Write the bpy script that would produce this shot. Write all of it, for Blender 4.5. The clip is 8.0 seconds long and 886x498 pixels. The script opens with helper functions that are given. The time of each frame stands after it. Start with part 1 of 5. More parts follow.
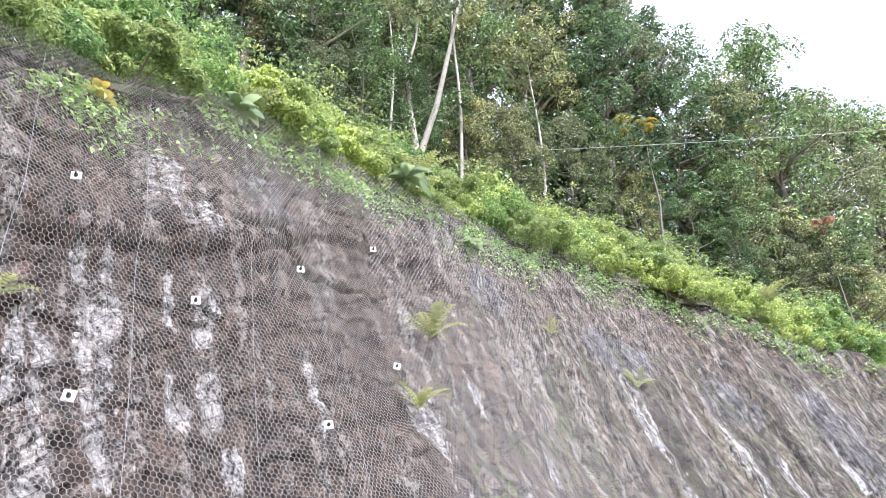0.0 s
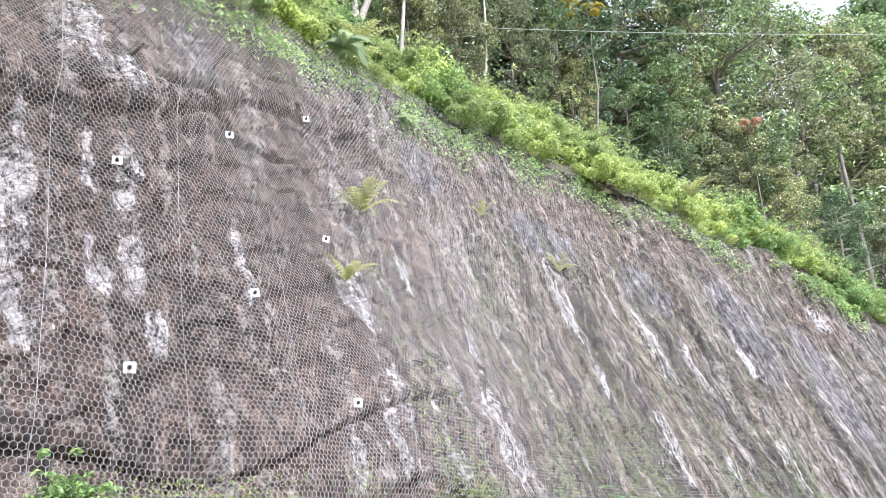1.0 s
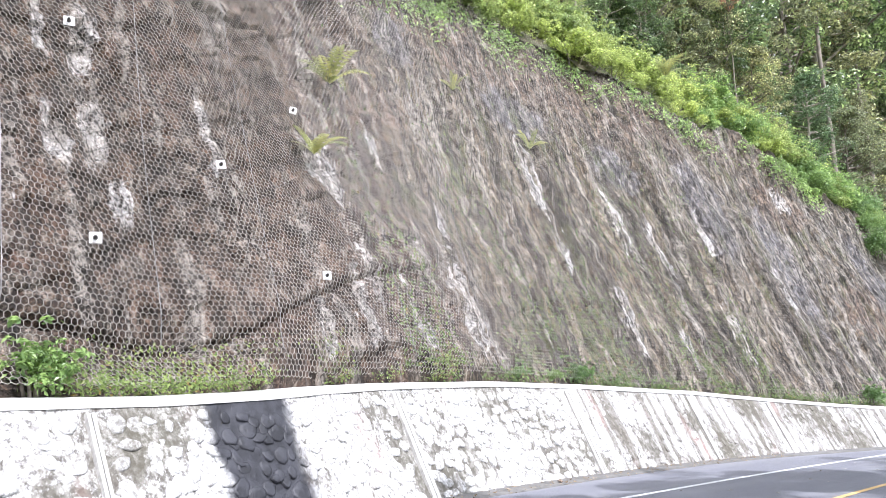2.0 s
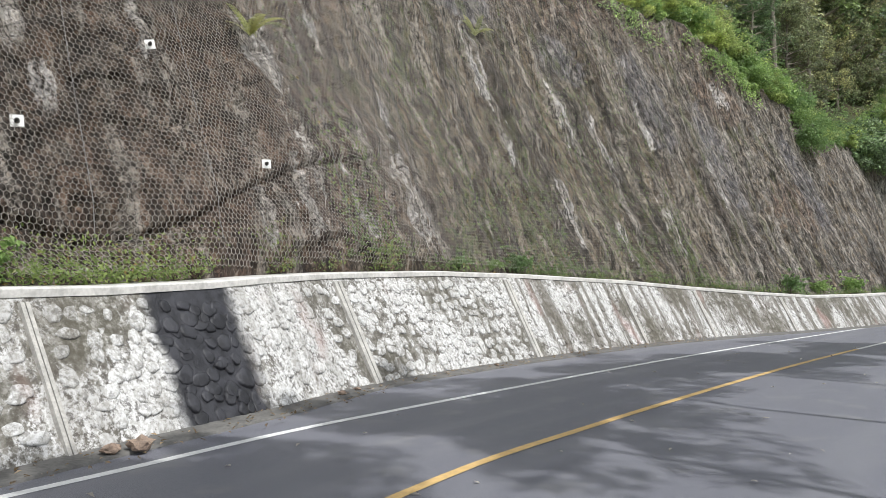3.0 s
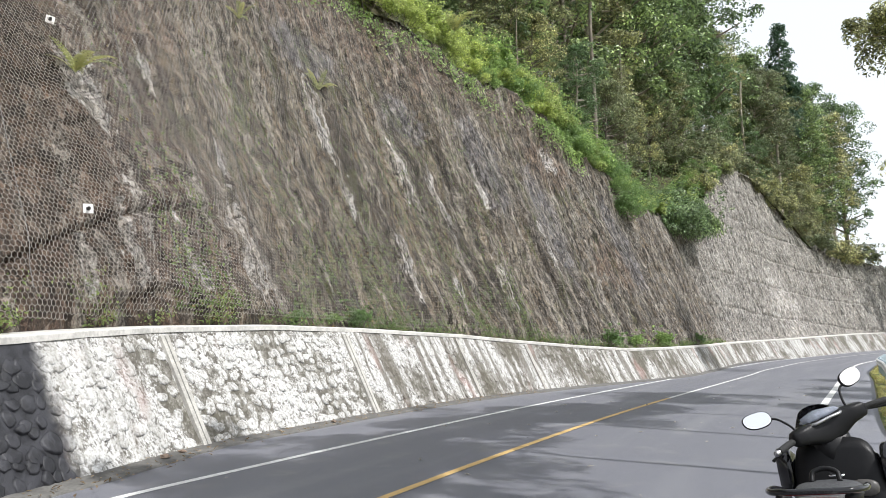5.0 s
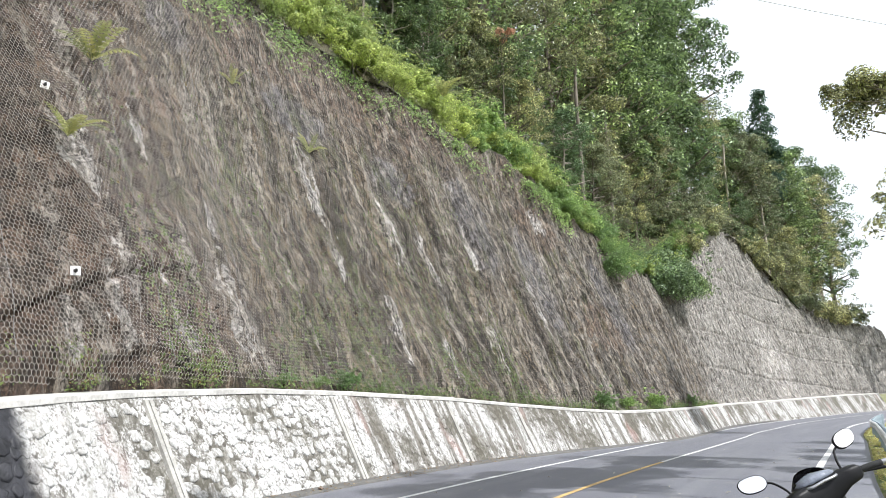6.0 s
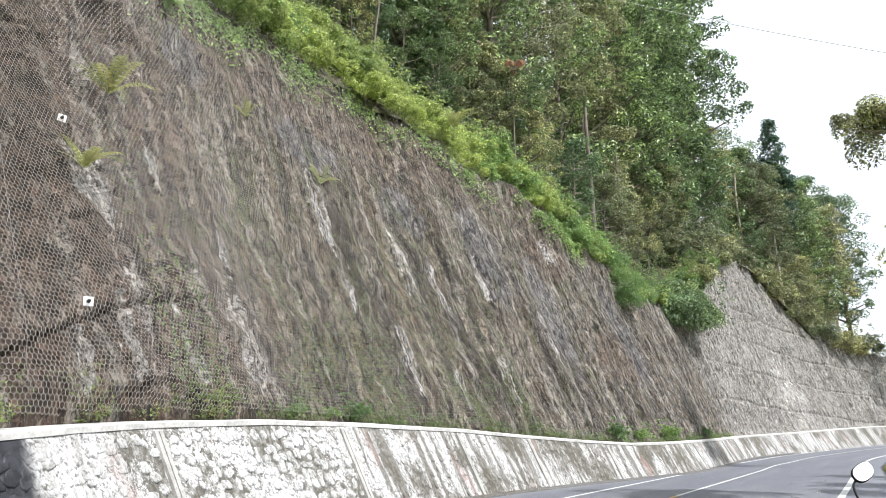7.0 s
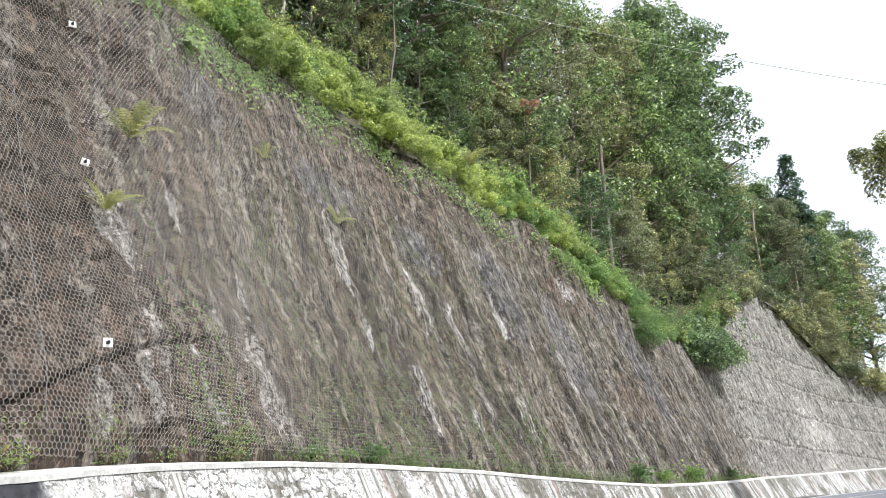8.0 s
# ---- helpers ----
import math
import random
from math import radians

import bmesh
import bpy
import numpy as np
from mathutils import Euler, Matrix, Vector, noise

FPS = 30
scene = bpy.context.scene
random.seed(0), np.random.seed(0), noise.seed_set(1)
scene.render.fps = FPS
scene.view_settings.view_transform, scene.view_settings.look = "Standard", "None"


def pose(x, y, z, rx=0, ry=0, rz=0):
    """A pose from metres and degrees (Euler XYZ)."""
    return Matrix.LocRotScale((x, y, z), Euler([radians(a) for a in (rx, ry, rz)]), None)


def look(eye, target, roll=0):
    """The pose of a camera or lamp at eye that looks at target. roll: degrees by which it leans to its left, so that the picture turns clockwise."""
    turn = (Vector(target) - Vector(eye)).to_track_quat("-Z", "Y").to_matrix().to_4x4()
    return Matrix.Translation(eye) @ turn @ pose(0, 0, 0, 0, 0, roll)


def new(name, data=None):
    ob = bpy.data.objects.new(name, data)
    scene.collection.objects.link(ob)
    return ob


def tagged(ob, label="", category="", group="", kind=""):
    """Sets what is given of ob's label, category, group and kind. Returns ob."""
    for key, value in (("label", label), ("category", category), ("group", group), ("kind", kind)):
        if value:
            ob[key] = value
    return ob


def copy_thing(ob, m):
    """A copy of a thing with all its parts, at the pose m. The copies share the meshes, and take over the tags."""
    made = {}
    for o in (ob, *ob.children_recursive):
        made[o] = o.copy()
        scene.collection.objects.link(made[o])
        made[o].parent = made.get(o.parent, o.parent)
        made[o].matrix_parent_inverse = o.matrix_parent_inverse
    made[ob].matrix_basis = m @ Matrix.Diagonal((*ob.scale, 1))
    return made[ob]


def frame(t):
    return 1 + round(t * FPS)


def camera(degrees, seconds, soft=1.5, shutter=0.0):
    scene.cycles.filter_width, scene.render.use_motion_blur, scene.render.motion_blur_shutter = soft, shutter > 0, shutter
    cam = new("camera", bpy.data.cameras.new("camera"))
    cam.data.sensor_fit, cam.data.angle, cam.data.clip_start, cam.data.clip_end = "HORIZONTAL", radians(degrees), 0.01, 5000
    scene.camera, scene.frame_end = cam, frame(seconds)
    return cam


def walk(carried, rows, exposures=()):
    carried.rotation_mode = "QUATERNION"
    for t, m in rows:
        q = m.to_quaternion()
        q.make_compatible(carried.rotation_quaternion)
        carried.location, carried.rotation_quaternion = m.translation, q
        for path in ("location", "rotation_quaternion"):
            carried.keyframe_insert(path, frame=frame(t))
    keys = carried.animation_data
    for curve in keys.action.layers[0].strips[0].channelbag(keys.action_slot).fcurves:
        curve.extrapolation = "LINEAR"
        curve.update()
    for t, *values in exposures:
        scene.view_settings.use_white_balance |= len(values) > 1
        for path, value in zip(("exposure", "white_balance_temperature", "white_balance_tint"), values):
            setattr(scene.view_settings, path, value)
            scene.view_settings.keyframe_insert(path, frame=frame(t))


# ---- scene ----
cam = camera(62.6, 8.0, soft=0.45)

# seconds, heading east of north, tilt up, lean (degrees); the camera turns on the spot at eye height
EYE = (0.0, 0.0, 1.6)
TURNS = [(0.0, -19.41, 31.06, -1.05),
         (0.5, -18.72, 28.17, -1.14),
         (0.7, -15.94, 24.94, -0.81),
         (1.0, -13.59, 21.42, -0.18),
         (1.5, -10.67, 15.89, 0.34),
         (1.7, -11.19, 14.24, 0.32),
         (2.8, -9.08, 4.22, 0.77),
         (3.0, -6.49, 3.09, 0.08),
         (3.5, 0.0, 2.94, 0.47),
         (4.0, 3.67, 4.42, 0.23),
         (4.5, 6.39, 5.92, 0.36),
         (4.7, 6.08, 6.26, -0.01),
         (5.8, 6.4, 11.42, -0.07),
         (6.0, 6.95, 12.14, -0.35),
         (6.5, 6.1, 13.8, -0.47),
         (7.0, 6.08, 14.51, -0.25),
         (7.5, 5.85, 16.38, -0.08),
         (8.0, 4.71, 17.55, -0.38)]


def aim(az, el, lean):
    a, e = radians(az), radians(el)
    target = (EYE[0] + math.sin(a) * math.cos(e), EYE[1] + math.cos(a) * math.cos(e), EYE[2] + math.sin(e))
    return look(EYE, target, lean)


walk(cam, [(t, aim(az, el, lean)) for t, az, el, lean in TURNS],
     exposures=[(0.0, 1.43, 5700, 19), (0.7, 1.48, 5700, 19), (1.7, 1.58, 5800, 18), (2.8, 0.32, 6300, 10), (4.0, 0.34, 6350, 10), (4.7, 0.46, 6400, 10),
                (5.8, 0.73, 6300, 10), (8.0, 0.75, 6200, 10)])

# ---- light: a high sun over the road's outer side, in a hazy tropical sky ----
SUN_AZ, SUN_EL = 126.0, 55.0
world = bpy.data.worlds.new("sky")
scene.world = world
world.use_nodes = True
wn = world.node_tree.nodes
sky = wn.new("ShaderNodeTexSky")
sky.sky_type = "NISHITA"
sky.sun_disc = False
sky.sun_elevation = radians(SUN_EL)
sky.sun_rotation = radians(SUN_AZ)
sky.altitude, sky.air_density, sky.dust_density, sky.ozone_density = 900, 1.2, 4.0, 0.6
haze = wn.new("ShaderNodeMix")
haze.data_type = "RGBA"
haze.inputs[0].default_value = 0.78
haze.inputs[7].default_value = (5.3, 5.4, 5.5, 1)
world.node_tree.links.new(sky.outputs[0], haze.inputs[6])
world.node_tree.links.new(haze.outputs[2], wn["Background"].inputs[0])
wn["Background"].inputs[1].default_value = 0.15
sun = new("sun", bpy.data.lights.new("sun", "SUN"))
sun.data.energy, sun.data.angle, sun.data.color = 3.0, radians(0.6), (1.0, 0.98, 0.95)
sd = Vector((math.sin(radians(SUN_AZ)) * math.cos(radians(SUN_EL)), math.cos(radians(SUN_AZ)) * math.cos(radians(SUN_EL)), math.sin(radians(SUN_EL))))
sun.matrix_world = look(tuple(sd * 200), (0, 0, 0))

# ---- plan of the place: the wall's foot, the road's middle, the rock face above ----
def smooth_line(points, step=0.25):
    p = np.array(points, float)
    p = np.vstack([2 * p[0] - p[1], p, 2 * p[-1] - p[-2]])
    out = []
    for a, b, c, d in zip(p, p[1:], p[2:], p[3:]):
        for u in np.linspace(0, 1, 24, endpoint=False):
            out.append(0.5 * (2 * b + (c - a) * u + (2 * a - 5 * b + 4 * c - d) * u * u + (3 * b - a - 3 * c + d) * u ** 3))
    out = np.array(out + [p[-2]])
    s = np.concatenate([[0], np.cumsum(np.linalg.norm(np.diff(out, axis=0), axis=1))])
    n = np.arange(0, s[-1], step)
    return n, np.stack([np.interp(n, s, out[:, k]) for k in range(2)], 1)


def ground_z(x, y):
    u = np.maximum(0, np.asarray(y, float) - 46)
    return 0.035 * u * u / (u + 12)


FOOT = [(-17, -40), (-10.6, -16), (-6.6, -1.5), (-4.25, 6.2), (-3.3, 8.9), (-2.4, 11.8), (-1.1, 14.3), (0.4, 16.8), (3.6, 21.4),
        (7.4, 25.6), (11, 29.2), (15.1, 33.5), (20.1, 40.6), (28, 52), (38, 61), (60, 79), (95, 100), (150, 122)]
MIDDLE = [(-14, -42), (-8, -18), (-3.4, -0.5), (-1.0, 5.5), (0.8, 8.7), (4.7, 14.7), (8.4, 20), (12.7, 25.9), (18.3, 33.6), (24.8, 42.6), (36, 55.5),
          (57, 72.5), (93, 94), (150, 116)]
foot_s, foot_xy = smooth_line(FOOT)
tangent = np.gradient(foot_xy, axis=0)
tangent /= np.linalg.norm(tangent, axis=1)[:, None]
kernel = np.hanning(41) / np.hanning(41).sum()
soft_t = np.stack([np.convolve(np.pad(tangent[:, k], 20, mode="edge"), kernel, "valid") for k in range(2)], 1)
soft_t /= np.linalg.norm(soft_t, axis=1)[:, None]
S0 = float(foot_s[np.argmin(np.linalg.norm(foot_xy - [-2.4, 11.8], axis=1))])   # s = 0 stands at the wall's joint


def along(s):
    """Foot point and the level direction into the hill, at s metres along the wall."""
    q = np.asarray(s, float) + S0
    x, y = np.interp(q, foot_s, foot_xy[:, 0]), np.interp(q, foot_s, foot_xy[:, 1])
    tx, ty = np.interp(q, foot_s, soft_t[:, 0]), np.interp(q, foot_s, soft_t[:, 1])
    ln = np.hypot(tx, ty)
    return x, y, -ty / ln, tx / ln


def wall_top(s):
    return np.interp(s, [-60, -8, -4.6, -3, -1.8, 0.2, 3.2, 6.4, 8.4, 11.4, 15, 19, 23.4, 33, 45, 56, 90],
                     [1.5, 1.53, 1.58, 1.65, 1.73, 1.83, 1.92, 1.91, 1.87, 1.81, 1.63, 1.45, 1.30, 1.36, 1.45, 1.52, 1.8])


def setback(s, h):
    """How far the face has gone into the hill at height h over the road."""
    top = wall_top(s)
    cot = np.interp(s, [-30, -12, 0, 10, 30, 40, 46, 80], [0.36, 0.36, 0.40, 0.43, 0.43, 0.40, 0.34, 0.36])
    return np.where(h <= top, 0.53 * h, 0.53 * top + 0.42 + cot * (h - top))


def face(s, h, out=0.0):
    """A point of the face: s along, h over the road, out metres proud of it."""
    x, y, nx, ny = along(s)
    d = setback(s, h) - out * 0.92
    return np.stack([x + nx * d, y + ny * d, ground_z(x, y) + h + out * 0.38], -1)

# ---- noise for shaping ----
def lattice(ix, iy, seed):
    n = (ix.astype(np.int64) * 374761393 + iy.astype(np.int64) * 668265263 + seed * 974634777) & 0xFFFFFFFF
    n = ((n ^ (n >> 13)) * 1274126177) & 0xFFFFFFFF
    return ((n ^ (n >> 16)) & 0xFFFF) / 65535.0


def grain(x, y, seed=0):
    """Smooth value noise, 0 to 1."""
    x, y = np.broadcast_arrays(np.asarray(x, float), np.asarray(y, float))
    ix, iy = np.floor(x), np.floor(y)
    u, v = x - ix, y - iy
    u, v = u * u * (3 - 2 * u), v * v * (3 - 2 * v)
    a, b = lattice(ix, iy, seed), lattice(ix + 1, iy, seed)
    c, d = lattice(ix, iy + 1, seed), lattice(ix + 1, iy + 1, seed)
    return (a + (b - a) * u) * (1 - v) + (c + (d - c) * u) * v


def cells(x, y, seed=0):
    """Height of broken blocks: each cell has a level of its own; returns level and edge nearness."""
    x, y = np.broadcast_arrays(np.asarray(x, float), np.asarray(y, float))
    ix, iy = np.floor(x), np.floor(y)
    best, second, level = np.full(x.shape, 9.0), np.full(x.shape, 9.0), np.zeros(x.shape)
    for dx in (-1, 0, 1):
        for dy in (-1, 0, 1):
            cx, cy = ix + dx, iy + dy
            px, py = cx + lattice(cx, cy, seed), cy + lattice(cx, cy, seed + 7)
            d = np.hypot(x - px, y - py)
            near = d < best
            second = np.where(near, best, np.minimum(second, d))
            level = np.where(near, lattice(cx, cy, seed + 13), level)
            best = np.where(near, d, best)
    return level, second - best


def step(x, w):
    return 1 / (1 + np.exp(-np.clip(x / w, -30, 30)))


def crest(s):
    """Height of the bare face over the road, where the bushes begin."""
    base = np.interp(s, [-60, -20, -8, -6.5, -3.4, 0, 3, 6, 11, 16, 20, 25, 30, 40, 48, 53, 58, 67, 76, 81, 86, 95, 130],
                     [9, 9.5, 10.5, 11.2, 12.4, 13.2, 13.8, 14.7, 15.2, 14.9, 13.3, 12.8, 11.6, 10.1, 10.0, 11.0, 13.5, 18.2, 19.0, 15.5, 11.8, 10.5, 9])
    return base + 0.7 * (grain(s * 0.9, 0 * s, 3) - 0.5) + 0.35 * (grain(s * 2.7, 0 * s, 4) - 0.5) * step(40 - s, 3)


def low_crack(s):
    return np.interp(s, [-9, -5.8, -4.8, -3.6, -2.4, -1, 0.8, 2.4, 4], [2.75, 2.55, 2.5, 2.32, 2.6, 3.2, 3.9, 4.3, 4.45])


def high_crack(s):
    return np.interp(s, [-12, -7.2, -6, -4.6, -3.2, -1.2, 1], [6.3, 6.9, 7.5, 8.0, 8.8, 10.3, 11])


def broad(s, h):
    """The large swells of the rock, over which the netting hangs."""
    d = 0.9 * (grain(s * 0.16, h * 0.12, 21) - 0.5) + 0.36 * (grain(s * 0.5, h * 0.25, 22) - 0.5)
    fade = step(s + 10, 1.0) * step(3 - s, 0.8)
    d = d + 0.09 * fade * step(h - low_crack(s), 0.06) * np.clip(1 - (h - low_crack(s)) / 4, 0, 1)
    d = d + 0.25 * fade * step(h - high_crack(s), 0.15) * np.clip(1 - (h - high_crack(s)) / 3, 0, 1)
    return d


def relief(s, h):
    """How far the bare rock stands out of its plane."""
    d = broad(s, h)
    lean = s + 0.12 * grain(s * 0.8, h * 0.5, 9)
    ribs = grain(lean * 1.5, h * 0.13, 31) * 0.16 + grain(lean * 4.0, h * 0.5, 32) * 0.06
    rough = 0.09 * grain(s * 3.1, h * 2.0, 33) + 0.09 * grain(s * 6.3, h * 3.6, 34) + 0.05 * grain(s * 11.5, h * 9, 35)
    rough = rough + 0.10 * np.abs(grain(s * 2.2 + 0.5 * h, h * 1.1, 36) - 0.5) * 2
    up, edge = cells(s * 0.55 + 0.2 * h, h * 0.85 - 0.25 * s, 41)
    up2, edge2 = cells(s * 1.6 + 0.5 * h, h * 2.2 - 0.7 * s, 42)
    blocky = np.clip(step(7 - s, 2.5), 0, 1)
    d = d + (ribs * (1 - 0.45 * blocky)) + rough - 0.30
    d = d + blocky * (0.15 * (up - 0.5) + 0.10 * (up2 - 0.5) - 0.05 * np.exp(-edge / 0.06) - 0.04 * np.exp(-edge2 / 0.08))
    d = d - 0.35 * np.exp(-(((s + 3.6) / 0.32) ** 2 + ((h - 2.62) / 0.26) ** 2))
    fade = step(s + 10, 1.0) * step(3 - s, 0.8)
    d = d - 0.17 * fade * np.exp(-((h - low_crack(s)) / 0.05) ** 2) - 0.13 * fade * np.exp(-((h - high_crack(s)) / 0.10) ** 2)
    # overhanging ledges that rise along the face, and the deep notch under the crest
    lay = (h - 0.5 * s) / 1.05 + 1.3 * grain(s * 0.35, h * 0.3, 37) + 0.25 * grain(s * 1.7, h * 1.2, 38)
    saw = lay - np.floor(lay)
    ledge = step(11 - s, 3.0) * step(h - 3.2, 0.5) * np.clip(grain(s * 0.45, h * 0.4, 39) * 2.2 - 0.5, 0, 1)
    d = d + 0.055 * ledge * (np.clip(1 - saw * 1.15, 0, 1) - 0.35)
    d = d - 0.55 * np.exp(-(((s - 2.0) / 0.38) ** 4 + ((h - 11.3) / 0.62) ** 4))
    slab = (s + 0.22 * h) / 2.3 + 1.1 * grain(s * 0.3, h * 0.16, 40)
    d = d + 0.07 * step(s - 8, 2.0) * step(46 - s, 3.0) * (0.5 - (slab - np.floor(slab)))
    # benches cut across the grey spur
    spur = step(s - 50, 2.0)
    d = d - spur * 0.12 * np.exp(-((((h + 0.06 * s) % 3.1) - 1.5) / 0.12) ** 2)
    return d * np.clip((h - wall_top(s)) / 0.5, 0, 1) ** 0.6


# ---- building blocks ----
def raw_mesh(name, verts, faces, uv=None, smooth=False):
    """A mesh from arrays; faces all have the same number of corners."""
    verts, faces = np.asarray(verts, np.float32), np.asarray(faces, np.int32)
    k = faces.shape[1]
    me = bpy.data.meshes.new(name)
    me.vertices.add(len(verts))
    me.vertices.foreach_set("co", verts.ravel())
    me.loops.add(faces.size)
    me.loops.foreach_set("vertex_index", faces.ravel())
    me.polygons.add(len(faces))
    me.polygons.foreach_set("loop_start", np.arange(0, faces.size, k, dtype=np.int32))
    me.polygons.foreach_set("use_smooth", np.full(len(faces), smooth))
    if uv is not None:
        lay = me.uv_layers.new(name="UVMap")
        lay.data.foreach_set("uv", np.asarray(uv, np.float32)[faces.ravel()].ravel())
    me.update(calc_edges=True)
    me.validate()
    return me


def put(name, me, material, parent=None, label=""):
    ob = new(name, me)
    if material and not me.materials:
        me.materials.append(material)
    if parent is not None:
        ob.parent = parent
    if label:
        ob["label"] = label
    return ob


def part(name, bm, material, parent=None, label="", smooth=True):
    me = bpy.data.meshes.new(name)
    bmesh.ops.recalc_face_normals(bm, faces=bm.faces)
    bm.to_mesh(me)
    bm.free()
    for p in me.polygons:
        p.use_smooth = smooth
    return put(name, me, material, parent, label)


def grid_faces(n, m):
    i = np.arange((n - 1) * m).reshape(n - 1, m)[:, :-1].ravel()
    return np.stack([i, i + m, i + m + 1, i + 1], 1)


def tube_arrays(points, radii, sides=6, cap=True):
    p = np.array(points, float)
    r = np.broadcast_to(np.asarray(radii, float), (len(p),))
    t = np.gradient(p, axis=0)
    t /= np.linalg.norm(t, axis=1)[:, None] + 1e-9
    ref = np.array([0, 0, 1.0]) if abs(t[0][2]) < 0.9 else np.array([1.0, 0, 0])
    u = np.cross(t, ref)
    u /= np.linalg.norm(u, axis=1)[:, None] + 1e-9
    v = np.cross(t, u)
    a = np.arange(sides) * 2 * np.pi / sides
    ring = p[:, None] + r[:, None, None] * (np.cos(a)[None, :, None] * u[:, None] + np.sin(a)[None, :, None] * v[:, None])
    verts = ring.reshape(-1, 3)
    faces = []
    for i in range(len(p) - 1):
        for j in range(sides):
            k = (j + 1) % sides
            faces.append((i * sides + j, i * sides + k, (i + 1) * sides + k, (i + 1) * sides + j))
    return verts, np.array(faces)


def join_arrays(pieces):
    verts, faces, n = [], [], 0
    for v, f in pieces:
        verts.append(v)
        faces.append(np.asarray(f) + n)
        n += len(v)
    return np.vstack(verts), np.vstack(faces)


def leaf_arrays(centres, sizes, normals, rng, long=2.0):
    """Small pointed leaves, each one folded face of four corners."""
    n = len(centres)
    normals = normals / (np.linalg.norm(normals, axis=1)[:, None] + 1e-9)
    r = rng.normal(size=(n, 3))
    a = np.cross(normals, r)
    a /= np.linalg.norm(a, axis=1)[:, None] + 1e-9
    b = np.cross(normals, a)
    sizes = np.asarray(sizes)[:, None]
    w = sizes / long
    base, tip = centres - a * sizes * 0.5, centres + a * sizes * 0.5 - normals * sizes * 0.12
    left, right = centres + b * w * 0.5 + normals * sizes * 0.08, centres - b * w * 0.5 + normals * sizes * 0.08
    verts = np.stack([base, left, tip, right], 1).reshape(-1, 3)
    return verts, np.arange(4 * n).reshape(n, 4)


# ---- materials ----
def mat(name):
    m = bpy.data.materials.new(name)
    m.use_nodes = True
    return m, m.node_tree.nodes, m.node_tree.links, m.node_tree.nodes["Principled BSDF"]


def mixed(nt, fac, a, b, mode="MIX"):
    n = nt.nodes.new("ShaderNodeMix")
    n.data_type, n.blend_type = "RGBA", mode
    for sock, val in ((n.inputs[0], fac), (n.inputs[6], a), (n.inputs[7], b)):
        if isinstance(val, bpy.types.NodeSocket):
            nt.links.new(val, sock)
        elif isinstance(val, (int, float)):
            sock.default_value = val
        else:
            sock.default_value = (*val, 1)
    return n.outputs[2]


def noise_tex(nt, vec, scale, detail=4, rough=0.6, stretch=(1, 1, 1)):
    mp = nt.nodes.new("ShaderNodeMapping")
    mp.inputs["Scale"].default_value = stretch
    nt.links.new(vec, mp.inputs["Vector"])
    n = nt.nodes.new("ShaderNodeTexNoise")
    n.inputs["Scale"].default_value, n.inputs["Detail"].default_value, n.inputs["Roughness"].default_value = scale, detail, rough
    nt.links.new(mp.outputs[0], n.inputs["Vector"])
    return n.outputs[0]


def span(nt, val, lo, hi, to0=0.0, to1=1.0):
    n = nt.nodes.new("ShaderNodeMapRange")
    n.interpolation_type = "SMOOTHSTEP"
    for k, v in ((1, lo), (2, hi), (3, to0), (4, to1)):
        n.inputs[k].default_value = v
    nt.links.new(val, n.inputs[0])
    return n.outputs[0]


def calc(nt, op, a, b=0.5):
    n = nt.nodes.new("ShaderNodeMath")
    n.operation = op
    for sock, val in ((n.inputs[0], a), (n.inputs[1], b)):
        if isinstance(val, bpy.types.NodeSocket):
            nt.links.new(val, sock)
        else:
            sock.default_value = val
    return n.outputs[0]


def bumped(nt, bsdf, height, strength=0.5, dist=0.02):
    n = nt.nodes.new("ShaderNodeBump")
    n.inputs["Strength"].default_value, n.inputs["Distance"].default_value = strength, dist
    nt.links.new(height, n.inputs["Height"])
    nt.links.new(n.outputs[0], bsdf.inputs["Normal"])


def uv_of(nt):
    return nt.nodes.new("ShaderNodeUVMap").outputs[0]


def pos_of(nt):
    return nt.nodes.new("ShaderNodeNewGeometry").outputs["Position"]


def plain(name, colour, rough=0.6, metal=0.0, vary=0.25, scale=12.0, bump=0.15):
    """A single-stuff surface with mottling at two scales and fine relief."""
    m, nodes, links, b = mat(name)
    nt = m.node_tree
    p = nodes.new("ShaderNodeTexCoord").outputs["Object"]
    n1, n2 = noise_tex(nt, p, scale), noise_tex(nt, p, scale * 6, 3)
    f = calc(nt, "ADD", calc(nt, "MULTIPLY", n1, 0.6), calc(nt, "MULTIPLY", n2, 0.4))
    dark = tuple(c * (1 - vary) for c in colour)
    light = tuple(min(1, c * (1 + vary)) for c in colour)
    links.new(mixed(nt, span(nt, f, 0.3, 0.7), dark, light), b.inputs["Base Color"])
    links.new(span(nt, n1, 0.3, 0.7, max(0.02, rough - 0.08), min(1, rough + 0.1)), b.inputs["Roughness"])
    b.inputs["Metallic"].default_value = metal
    if bump:
        bumped(nt, b, n2, bump, 0.01)
    return m


